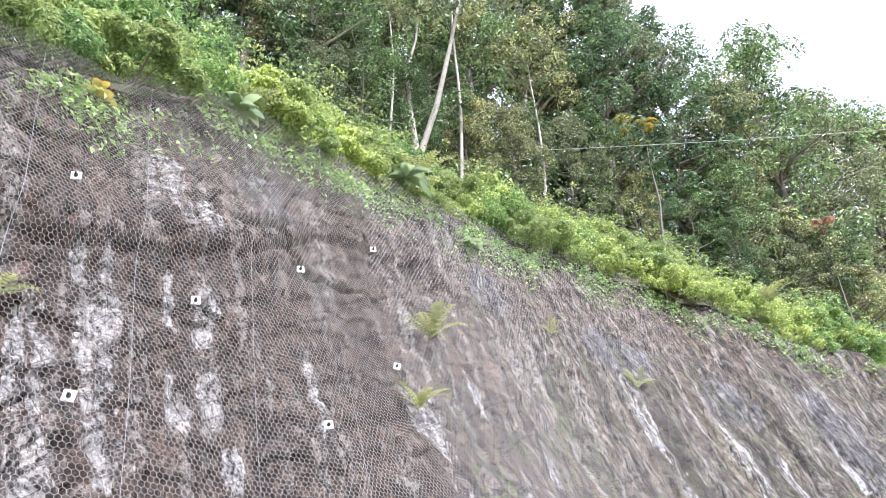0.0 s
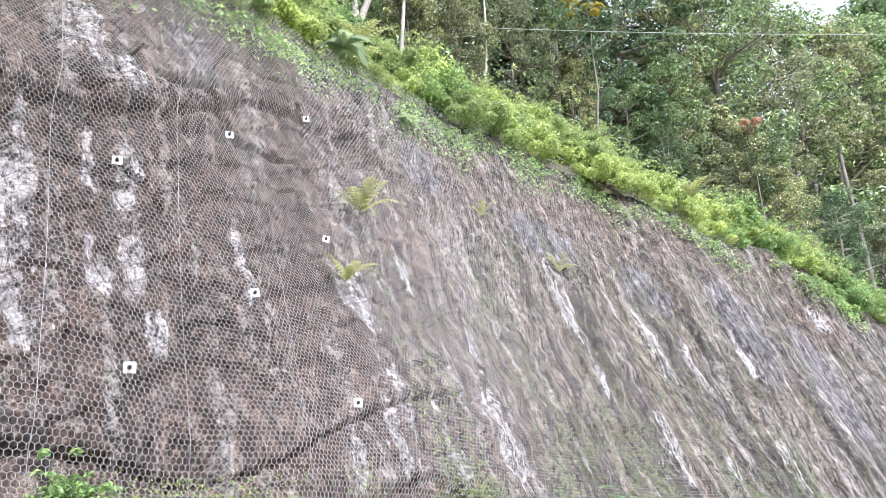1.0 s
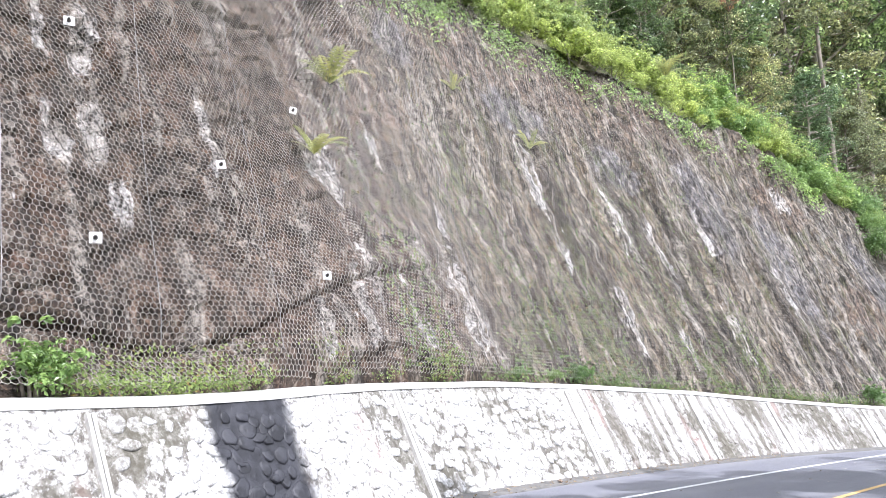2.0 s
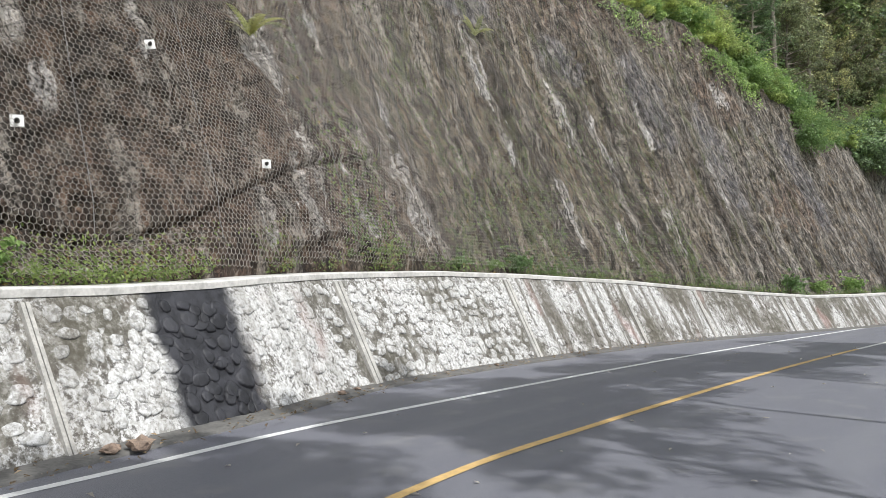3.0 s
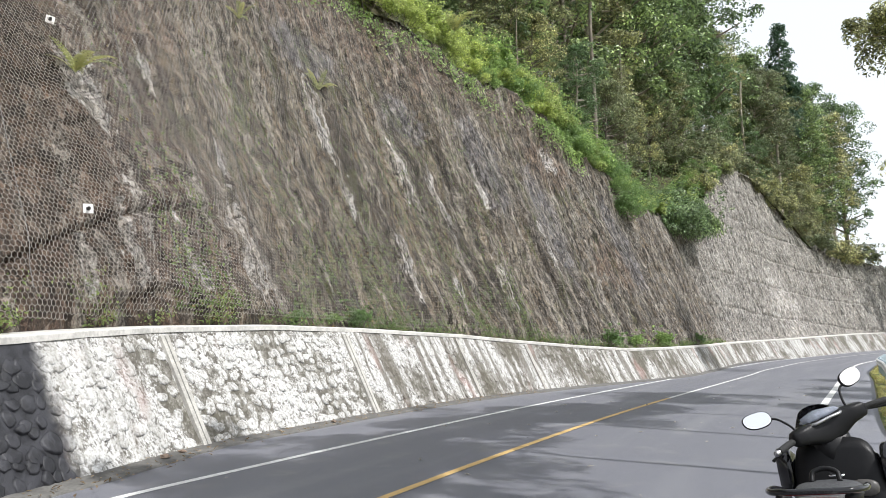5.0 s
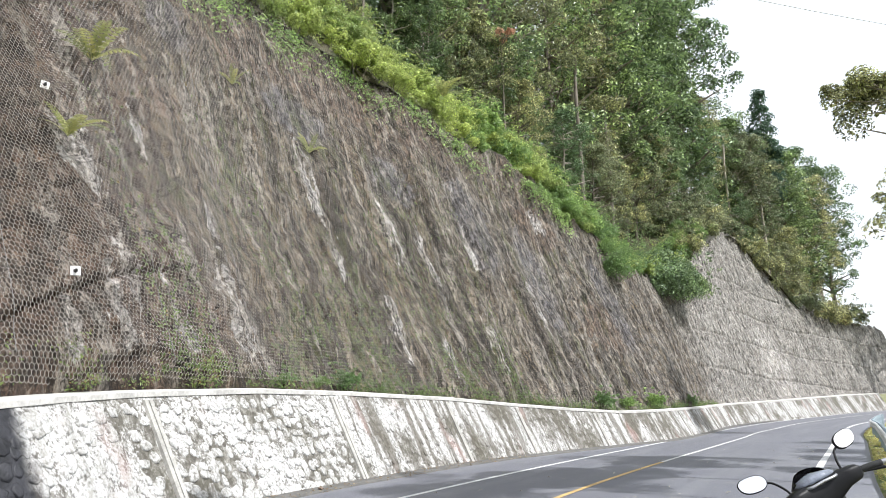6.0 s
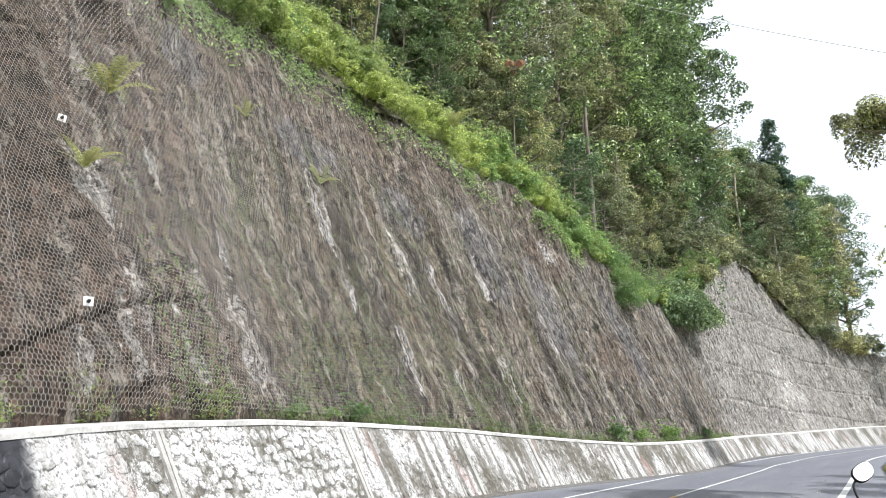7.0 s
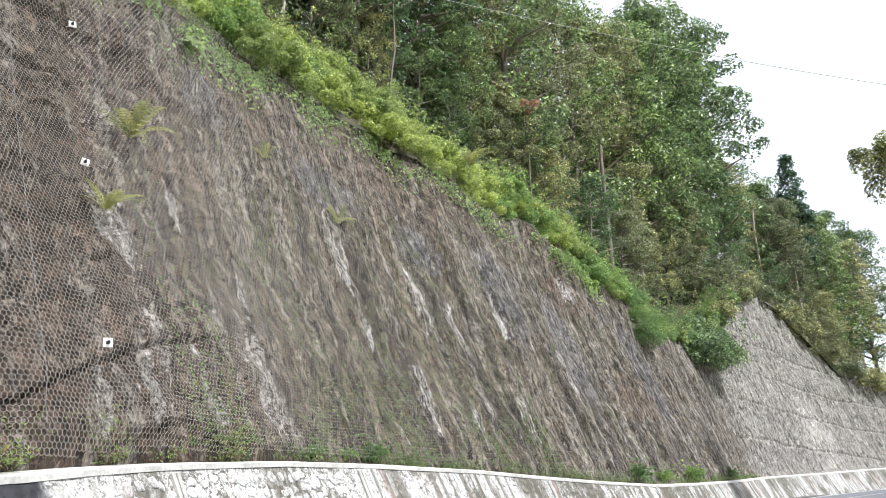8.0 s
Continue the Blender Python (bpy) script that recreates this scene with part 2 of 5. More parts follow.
def rock_material():
    m, nodes, links, b = mat("weathered_rock")
    nt = m.node_tree
    uv, pos = uv_of(nt), pos_of(nt)
    sep = nodes.new("ShaderNodeSeparateXYZ")
    links.new(uv, sep.inputs[0])
    s, h = sep.outputs[0], sep.outputs[1]
    big = noise_tex(nt, uv, 0.35, 3)
    mid = noise_tex(nt, uv, 1.6, 6, 0.7)
    fine = noise_tex(nt, uv, 1.0, 5, 0.75, (13, 8, 1))
    specks = noise_tex(nt, pos, 26, 3, 0.7)
    streak = noise_tex(nt, uv, 1.0, 6, 0.68, (1.9, 0.17, 1))
    streak2 = noise_tex(nt, uv, 1.0, 5, 0.7, (5.2, 0.8, 1))
    streak3 = noise_tex(nt, uv, 1.0, 5, 0.7, (3.1, 0.24, 3))
    patch = noise_tex(nt, uv, 1.0, 6, 0.7, (0.9, 0.7, 5))
    brown = mixed(nt, span(nt, mid, 0.34, 0.66), (0.030, 0.018, 0.011), (0.190, 0.119, 0.079))
    brown = mixed(nt, calc(nt, "MULTIPLY", span(nt, big, 0.45, 0.62), 0.7), brown, (0.200, 0.127, 0.094))
    brown = mixed(nt, calc(nt, "MULTIPLY", span(nt, patch, 0.56, 0.66), 0.6), brown, (0.34, 0.265, 0.21))
    brown = mixed(nt, calc(nt, "MULTIPLY", span(nt, patch, 0.44, 0.34), 0.8), brown, (0.055, 0.050, 0.048))
    band = noise_tex(nt, uv, 1.0, 4, 0.6, (1.0, 0.07, 9))
    band2 = noise_tex(nt, uv, 1.0, 5, 0.65, (1.5, 0.12, 14))
    olive = mixed(nt, span(nt, band, 0.41, 0.57), (0.040, 0.029, 0.016), (0.245, 0.188, 0.120))
    olive = mixed(nt, calc(nt, "MULTIPLY", span(nt, band2, 0.53, 0.57), 0.85), olive, (0.42, 0.375, 0.29))
    olive = mixed(nt, calc(nt, "MULTIPLY", span(nt, streak2, 0.56, 0.44), 0.45), olive, (0.055, 0.047, 0.034))
    grey = mixed(nt, span(nt, band, 0.40, 0.58), (0.12, 0.11, 0.098), (0.37, 0.355, 0.325))
    grey = mixed(nt, calc(nt, "MULTIPLY", span(nt, band2, 0.52, 0.58), 0.8), grey, (0.50, 0.485, 0.45))
    grey = mixed(nt, calc(nt, "MULTIPLY", span(nt, patch, 0.52, 0.62), 0.6), grey, (0.16, 0.115, 0.09))
    grey = mixed(nt, calc(nt, "MULTIPLY", span(nt, streak2, 0.56, 0.44), 0.4), grey, (0.06, 0.055, 0.05))
    edge = calc(nt, "ADD", s, calc(nt, "MULTIPLY", calc(nt, "SUBTRACT", big, 0.5), 12.0))
    upper = calc(nt, "MULTIPLY", span(nt, h, 9.5, 12.5), 0.75)
    col = mixed(nt, span(nt, edge, 0.0, 6.0), brown, olive)
    col = mixed(nt, span(nt, edge, 12, 25), col, mixed(nt, span(nt, mid, 0.42, 0.58), grey, olive))
    col = mixed(nt, calc(nt, "MULTIPLY", upper, span(nt, edge, 40, 30)), col, mixed(nt, span(nt, mid, 0.38, 0.62), (0.085, 0.062, 0.046), (0.235, 0.178, 0.135)))
    pale = mixed(nt, span(nt, mid, 0.36, 0.64), (0.42, 0.415, 0.39), (0.66, 0.65, 0.62))
    col = mixed(nt, span(nt, edge, 48, 54), col, mixed(nt, calc(nt, "MULTIPLY", span(nt, streak2, 0.50, 0.66), 0.6), pale, (0.17, 0.165, 0.155)))
    # bare tan earth and smooth blue-grey slate, given on the mesh
    for layer, lo_c, hi_c, much in (("earth", (0.15, 0.095, 0.066), (0.31, 0.222, 0.172), 0.7), ("slate", (0.10, 0.10, 0.115), (0.27, 0.275, 0.31), 0.8)):
        given = nodes.new("ShaderNodeAttribute")
        given.attribute_name = layer
        torn = calc(nt, "ADD", given.outputs["Fac"], calc(nt, "MULTIPLY", calc(nt, "SUBTRACT", mid, 0.5), 1.6))
        col = mixed(nt, calc(nt, "MULTIPLY", span(nt, torn, 0.30, 0.62), much), col, mixed(nt, span(nt, mid, 0.36, 0.64), lo_c, hi_c))
    # broken crumbs and splinters of rock
    mp = nodes.new("ShaderNodeMapping")
    mp.inputs["Scale"].default_value = (7.0, 4.2, 1)
    warp = nodes.new("ShaderNodeVectorMath")
    warp.operation = "ADD"
    bent = nodes.new("ShaderNodeTexNoise")
    bent.inputs["Scale"].default_value, bent.inputs["Detail"].default_value = 2.2, 4
    links.new(uv, bent.inputs["Vector"])
    sc = nodes.new("ShaderNodeVectorMath")
    sc.operation = "SCALE"
    sc.inputs["Scale"].default_value = 0.5
    links.new(bent.outputs["Color"], sc.inputs[0])
    links.new(uv, warp.inputs[0])
    links.new(sc.outputs[0], warp.inputs[1])
    links.new(warp.outputs[0], mp.inputs["Vector"])
    vor = nodes.new("ShaderNodeTexVoronoi")
    vor.inputs["Scale"].default_value = 1.0
    links.new(mp.outputs[0], vor.inputs["Vector"])
    vsep = nodes.new("ShaderNodeSeparateColor")
    links.new(vor.outputs["Color"], vsep.inputs[0])
    crack = nodes.new("ShaderNodeTexVoronoi")
    crack.feature = "DISTANCE_TO_EDGE"
    links.new(mp.outputs[0], crack.inputs["Vector"])
    crumb = vsep.outputs[0]
    col = mixed(nt, calc(nt, "MULTIPLY", span(nt, crumb, 0.62, 0.95), 0.55), col, (0.42, 0.375, 0.32))
    col = mixed(nt, calc(nt, "MULTIPLY", span(nt, crumb, 0.38, 0.05), 0.45), col, (0.045, 0.037, 0.030))
    # dark specks, pale grains and dark crack lines, in colour only
    grit = noise_tex(nt, pos, 11, 5, 0.85)
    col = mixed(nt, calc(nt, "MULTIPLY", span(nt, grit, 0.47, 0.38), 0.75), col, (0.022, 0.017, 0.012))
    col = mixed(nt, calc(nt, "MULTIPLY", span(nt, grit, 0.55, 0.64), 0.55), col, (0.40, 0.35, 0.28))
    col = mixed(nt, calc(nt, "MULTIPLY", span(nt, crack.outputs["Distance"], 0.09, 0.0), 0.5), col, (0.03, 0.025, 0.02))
    # dark wet runs, then pale mineral runs
    col = mixed(nt, calc(nt, "MULTIPLY", span(nt, streak3, 0.54, 0.64), 0.62), col, (0.035, 0.030, 0.025))
    runs = calc(nt, "MULTIPLY", span(nt, streak, 0.53, 0.60), span(nt, fine, 0.36, 0.50))
    col = mixed(nt, calc(nt, "MULTIPLY", runs, 0.55), col, (0.50, 0.47, 0.42))
    # moss
    moss = calc(nt, "MULTIPLY", span(nt, noise_tex(nt, uv, 1.0, 6, 0.75, (1.5, 0.42, 2)), 0.52, 0.64), span(nt, edge, 0.0, 5.0))
    moss = calc(nt, "MULTIPLY", moss, span(nt, edge, 36, 22))
    col = mixed(nt, calc(nt, "MULTIPLY", moss, 0.72), col, (0.085, 0.105, 0.030))
    # white lime stains, given on the mesh
    at = nodes.new("ShaderNodeAttribute")
    at.attribute_name = "lime"
    ragged = calc(nt, "ADD", calc(nt, "MULTIPLY", calc(nt, "SUBTRACT", streak2, 0.5), 1.7), calc(nt, "MULTIPLY", calc(nt, "SUBTRACT", mid, 0.5), 1.7))
    lime_f = calc(nt, "MULTIPLY", span(nt, calc(nt, "ADD", at.outputs["Fac"], ragged), 0.46, 0.62), calc(nt, "MULTIPLY", span(nt, fine, 0.36, 0.52), span(nt, noise_tex(nt, uv, 1.0, 4, 0.65, (4.6, 0.4, 21)), 0.62, 0.50)))
    col = mixed(nt, calc(nt, "MULTIPLY", lime_f, 0.8), col, mixed(nt, span(nt, mid, 0.4, 0.6), (0.56, 0.52, 0.47), (0.74, 0.73, 0.72)))
    # pale and dark specks, then a noise mottle multiplied over the colour
    col = mixed(nt, calc(nt, "MULTIPLY", span(nt, specks, 0.55, 0.68), 0.5), col, (0.38, 0.33, 0.275))
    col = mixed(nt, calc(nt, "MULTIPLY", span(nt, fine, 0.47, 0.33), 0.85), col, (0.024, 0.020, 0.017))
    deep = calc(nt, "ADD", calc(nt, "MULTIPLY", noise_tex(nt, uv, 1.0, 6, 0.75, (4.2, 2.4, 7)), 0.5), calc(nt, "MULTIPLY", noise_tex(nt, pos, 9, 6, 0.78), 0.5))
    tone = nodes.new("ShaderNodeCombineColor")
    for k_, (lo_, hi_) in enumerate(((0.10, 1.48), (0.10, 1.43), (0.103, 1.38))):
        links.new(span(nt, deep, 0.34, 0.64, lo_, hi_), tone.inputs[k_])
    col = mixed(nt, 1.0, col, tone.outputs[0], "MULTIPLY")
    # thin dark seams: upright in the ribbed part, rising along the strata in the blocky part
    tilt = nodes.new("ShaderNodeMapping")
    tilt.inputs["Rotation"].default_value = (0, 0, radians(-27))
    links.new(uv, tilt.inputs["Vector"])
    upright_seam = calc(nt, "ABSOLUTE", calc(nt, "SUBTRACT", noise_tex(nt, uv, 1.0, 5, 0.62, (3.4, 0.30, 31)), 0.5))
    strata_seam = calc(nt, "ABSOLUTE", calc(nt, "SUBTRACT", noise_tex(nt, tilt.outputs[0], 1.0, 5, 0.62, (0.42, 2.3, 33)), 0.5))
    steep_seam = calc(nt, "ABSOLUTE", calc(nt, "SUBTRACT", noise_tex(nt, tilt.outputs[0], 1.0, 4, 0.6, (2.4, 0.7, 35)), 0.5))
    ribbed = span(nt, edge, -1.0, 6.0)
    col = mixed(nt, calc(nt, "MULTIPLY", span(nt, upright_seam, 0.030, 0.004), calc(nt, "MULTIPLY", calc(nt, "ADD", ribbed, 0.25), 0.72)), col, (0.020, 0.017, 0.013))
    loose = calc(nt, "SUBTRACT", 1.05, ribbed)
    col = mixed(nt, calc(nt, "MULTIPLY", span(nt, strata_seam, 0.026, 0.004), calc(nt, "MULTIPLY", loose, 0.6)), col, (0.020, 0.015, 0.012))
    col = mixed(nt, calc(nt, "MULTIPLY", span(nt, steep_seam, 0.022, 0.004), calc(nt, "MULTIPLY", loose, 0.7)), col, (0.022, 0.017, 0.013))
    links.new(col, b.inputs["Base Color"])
    b.inputs["Roughness"].default_value = 0.92
    hgt = calc(nt, "ADD", calc(nt, "MULTIPLY", noise_tex(nt, pos, 5, 7, 0.75), 1.0), calc(nt, "ADD", calc(nt, "MULTIPLY", streak2, 0.6), calc(nt, "ADD", calc(nt, "MULTIPLY", fine, 0.5), calc(nt, "MULTIPLY", crumb, 0.45))))
    bumped(nt, b, hgt, 1.0, 0.13)
    return m


def wall_material(name, light, dark, paint, dirt, fade):
    """Lime-washed rubble wall: worn white paint, dirt runs and one long wet, dark stain; u along the wall, v up it."""
    m, nodes, links, b = mat(name)
    nt = m.node_tree
    uv, pos = uv_of(nt), pos_of(nt)
    sep = nodes.new("ShaderNodeSeparateXYZ")
    links.new(uv, sep.inputs[0])
    s = sep.outputs[0]
    fine, mid = noise_tex(nt, pos, 22, 4, 0.7), noise_tex(nt, pos, 4.5, 4, 0.6)
    broad_n = noise_tex(nt, uv, 0.55, 3, 0.5)
    runs = noise_tex(nt, uv, 1.0, 4, 0.6, (2.6, 0.2, 1))
    col = mixed(nt, span(nt, mid, 0.35, 0.65), dark, light)
    worn = calc(nt, "ADD", calc(nt, "MULTIPLY", broad_n, 1.0), calc(nt, "ADD", calc(nt, "MULTIPLY", fine, 0.55), calc(nt, "MULTIPLY", mid, 0.35)))
    worn = calc(nt, "SUBTRACT", worn, calc(nt, "MULTIPLY", span(nt, s, 4.5, 9.0), fade))
    worn = calc(nt, "ADD", worn, span(nt, s, -0.1, -0.6, 0.0, 0.03))
    col = mixed(nt, span(nt, worn, 0.95 - paint, 1.08 - paint), col, mixed(nt, span(nt, fine, 0.4, 0.6), (0.44, 0.43, 0.40), (0.66, 0.655, 0.64)))
    col = mixed(nt, calc(nt, "MULTIPLY", span(nt, runs, 0.47, 0.57), calc(nt, "ADD", span(nt, s, 4.9, 6.2, 0.04, 0.8), span(nt, s, -0.2, -1.2, 0.0, 0.3))), col, (0.125, 0.11, 0.085))
    grit = noise_tex(nt, pos, 13, 5, 0.75)
    col = mixed(nt, calc(nt, "MULTIPLY", span(nt, grit, 0.50, 0.40), dirt), col, (0.07, 0.06, 0.05))
    col = mixed(nt, calc(nt, "MULTIPLY", span(nt, broad_n, 0.50, 0.36), calc(nt, "MULTIPLY", span(nt, grit, 0.62, 0.48), dirt * 0.9)), col, (0.085, 0.078, 0.055))
    col = mixed(nt, calc(nt, "MULTIPLY", span(nt, noise_tex(nt, uv, 0.8, 2, 0.5, (1, 0.6, 4)), 0.6, 0.72), 0.3), col, (0.45, 0.25, 0.22))
    wob = calc(nt, "ADD", s, calc(nt, "MULTIPLY", calc(nt, "SUBTRACT", noise_tex(nt, uv, 2.2, 4), 0.5), 0.5))
    wet = calc(nt, "MULTIPLY", span(nt, wob, -4.25, -4.0), span(nt, wob, -2.55, -2.85))
    col = mixed(nt, wet, col, mixed(nt, span(nt, mid, 0.4, 0.6), (0.013, 0.013, 0.016), (0.034, 0.034, 0.040)))
    links.new(col, b.inputs["Base Color"])
    links.new(span(nt, wet, 0, 1, 0.9, 0.55), b.inputs["Roughness"])
    bumped(nt, b, calc(nt, "ADD", mid, calc(nt, "MULTIPLY", fine, 0.5)), 0.7, 0.03)
    return m


def leaf_material(name, dark, light, dry=0.0, thin=0.34):
    m, nodes, links, b = mat(name)
    nt = m.node_tree
    g = nodes.new("ShaderNodeNewGeometry")
    o = nodes.new("ShaderNodeObjectInfo")
    isl = g.outputs["Random Per Island"]
    patchy = span(nt, noise_tex(nt, g.outputs["Position"], 0.55, 4, 0.65), 0.36, 0.64)
    f = calc(nt, "MULTIPLY", calc(nt, "POWER", isl, 1.35), calc(nt, "ADD", calc(nt, "MULTIPLY", patchy, 0.65), 0.42))
    col = mixed(nt, f, dark, light)
    own = nodes.new("ShaderNodeCombineColor")
    for k_, (lo_, hi_) in enumerate(((0.72, 1.75), (0.80, 1.55), (0.85, 1.38))):
        links.new(span(nt, o.outputs["Random"], 0, 1, lo_, hi_), own.inputs[k_])
    col = mixed(nt, 1.0, col, own.outputs[0], "MULTIPLY")
    if dry:
        col = mixed(nt, span(nt, isl, 1 - dry, 1 - dry + 0.02), col, (0.28, 0.17, 0.06))
    links.new(col, b.inputs["Base Color"])
    b.inputs["Roughness"].default_value = 0.4
    tr = nodes.new("ShaderNodeBsdfTranslucent")
    links.new(mixed(nt, 0.5, col, tuple(min(1, c * 1.6) for c in light)), tr.inputs[0])
    ms = nodes.new("ShaderNodeMixShader")
    ms.inputs[0].default_value = thin
    links.new(b.outputs[0], ms.inputs[1])
    links.new(tr.outputs[0], ms.inputs[2])
    links.new(ms.outputs[0], nodes["Material Output"].inputs["Surface"])
    return m


def asphalt_material():
    m, nodes, links, b = mat("asphalt")
    nt = m.node_tree
    uv, pos = uv_of(nt), pos_of(nt)
    fine, mid = noise_tex(nt, pos, 130, 3, 0.7), noise_tex(nt, pos, 1.3, 4)
    lanes = noise_tex(nt, uv, 1.0, 3, 0.5, (0.08, 1.3, 1))
    col = mixed(nt, span(nt, fine, 0.35, 0.65), (0.10, 0.102, 0.122), (0.205, 0.208, 0.235))
    col = mixed(nt, calc(nt, "MULTIPLY", span(nt, lanes, 0.45, 0.7), 0.45), col, (0.225, 0.227, 0.242))
    col = mixed(nt, calc(nt, "MULTIPLY", span(nt, mid, 0.55, 0.7), 0.35), col, (0.265, 0.26, 0.25))
    links.new(col, b.inputs["Base Color"])
    b.inputs["Roughness"].default_value = 0.56
    bumped(nt, b, fine, 0.5, 0.006)
    return m


def soil_material(name, c1, c2, c3):
    m, nodes, links, b = mat(name)
    nt = m.node_tree
    pos = pos_of(nt)
    n1, n2, n3 = noise_tex(nt, pos, 0.6, 4), noise_tex(nt, pos, 6, 4), noise_tex(nt, pos, 45, 3)
    col = mixed(nt, span(nt, n2, 0.35, 0.65), c1, c2)
    col = mixed(nt, span(nt, n1, 0.45, 0.6), col, c3)
    col = mixed(nt, calc(nt, "MULTIPLY", span(nt, n3, 0.55, 0.7), 0.4), col, tuple(c * 1.7 for c in c2))
    links.new(col, b.inputs["Base Color"])
    b.inputs["Roughness"].default_value = 0.95
    bumped(nt, b, calc(nt, "ADD", n2, n3), 0.8, 0.05)
    return m


ROCK = rock_material()
MORTAR = wall_material("lime_washed_mortar", (0.36, 0.345, 0.31), (0.12, 0.11, 0.092), 0.05, 0.8, -0.02)
STONE = wall_material("lime_washed_stone", (0.46, 0.44, 0.41), (0.24, 0.225, 0.20), 0.20, 0.5, 0.16)
CONCRETE = plain("pale_concrete", (0.44, 0.42, 0.385), 0.85, 0, 0.3, 5, 0.4)
GUTTER = plain("gutter_concrete", (0.13, 0.125, 0.115), 0.9, 0, 0.35, 4, 0.5)
ASPHALT = asphalt_material()
WHITE_LINE = plain("worn_white_paint", (0.72, 0.72, 0.70), 0.6, 0, 0.12, 9, 0.2)
YELLOW_LINE = plain("worn_yellow_paint", (0.62, 0.42, 0.17), 0.6, 0, 0.18, 9, 0.2)
SOIL = soil_material("forest_soil", (0.05, 0.045, 0.02), (0.10, 0.085, 0.045), (0.05, 0.07, 0.02))
VERGE = soil_material("verge_soil", (0.16, 0.15, 0.07), (0.28, 0.25, 0.15), (0.12, 0.16, 0.04))
WIRE = plain("galvanised_wire", (0.44, 0.405, 0.36), 0.6, 0.15, 0.15, 3, 0)
ROPE = plain("steel_rope", (0.24, 0.23, 0.22), 0.5, 0.6, 0.2, 20, 0)
PLATE = plain("white_plate", (0.78, 0.77, 0.74), 0.6, 0, 0.08, 20, 0.1)
BOLT = plain("dark_bolt", (0.07, 0.065, 0.06), 0.5, 0.7, 0.2, 40, 0)
BARK = plain("grey_bark", (0.20, 0.17, 0.14), 0.9, 0, 0.4, 3, 0.8)
PALE_BARK = plain("pale_bark", (0.42, 0.37, 0.31), 0.85, 0, 0.3, 3, 0.5)
BUSH_LEAF = leaf_material("bush_leaf", (0.045, 0.095, 0.024), (0.36, 0.52, 0.19), 0.01, 0.30)
# yellow-green bush leaf, with a sunlit brightness put into its colour
LIME_LEAF = leaf_material("sunlit_bush_leaf", (0.075, 0.135, 0.028), (0.60, 0.74, 0.25), 0.01, 0.32)
TREE_LEAF = leaf_material("tree_leaf", (0.008, 0.024, 0.012), (0.40, 0.56, 0.25), 0.0, 0.15)
OLIVE_LEAF = leaf_material("olive_tree_leaf", (0.015, 0.026, 0.010), (0.64, 0.70, 0.36), 0.03, 0.15)
BLUE_LEAF = leaf_material("conifer_leaf", (0.03, 0.06, 0.04), (0.12, 0.20, 0.13))
GOLD_LEAF = leaf_material("golden_leaf", (0.30, 0.24, 0.03), (0.55, 0.45, 0.08))
RED_LEAF = leaf_material("young_red_leaf", (0.32, 0.19, 0.13), (0.58, 0.40, 0.31))
FERN_LEAF = leaf_material("fern_leaf", (0.20, 0.24, 0.08), (0.48, 0.48, 0.22))
GRASS_LEAF = leaf_material("weed_leaf", (0.05, 0.085, 0.022), (0.22, 0.30, 0.10), 0.05)

# ---- ground and road ----
def sheet(name, x0, x1, y0, y1, n, dz, material, label):
    xs, ys = np.sign(np.linspace(-1, 1, n)) * np.abs(np.linspace(-1, 1, n)) ** 2.5, np.sign(np.linspace(-1, 1, n)) * np.abs(np.linspace(-1, 1, n)) ** 2.5
    xs, ys = (x0 + x1) / 2 + xs * (x1 - x0) / 2, (y0 + y1) / 2 + ys * (y1 - y0) / 2
    X, Y = np.meshgrid(xs, ys, indexing="ij")
    Z = np.minimum(ground_z(X, Y), 6) + dz
    me = raw_mesh(name, np.stack([X, Y, Z], -1).reshape(-1, 3), grid_faces(n, n), smooth=True)
    return tagged(put(name, me, material), label, "ground", kind="structure")


sheet("ground", -2000, 2000, -2000, 2000, 161, -0.10, VERGE, "dry grassy soil beside the road, reaching the horizon")

mid_s, mid_xy = smooth_line(MIDDLE, 0.5)
mid_t = np.gradient(mid_xy, axis=0)
mid_t /= np.linalg.norm(mid_t, axis=1)[:, None]
mid_n = np.stack([-mid_t[:, 1], mid_t[:, 0]], 1)


def ribbon(name, lateral, dz, material, label, category, lo=None, hi=None):
    """A strip along the road; lateral metres to the left of its middle."""
    lat = np.asarray(lateral, float)
    sel = np.ones(len(mid_s), bool) if lo is None else (mid_s >= lo) & (mid_s <= hi)
    base, nn, ss = mid_xy[sel], mid_n[sel], mid_s[sel]
    P = base[:, None] + nn[:, None] * lat[None, :, None]
    Z = np.repeat(ground_z(base[:, 0], base[:, 1])[:, None], len(lat), 1) + np.asarray(dz)
    uv = np.stack([np.repeat(ss[:, None], len(lat), 1), np.repeat(lat[None], len(ss), 0)], -1).reshape(-1, 2)
    v = np.concatenate([P, Z[..., None]], -1).reshape(-1, 3)
    me = raw_mesh(name, v, grid_faces(len(ss), len(lat))[:, ::-1], uv, True)
    return tagged(put(name, me, material), label, category, kind="structure")


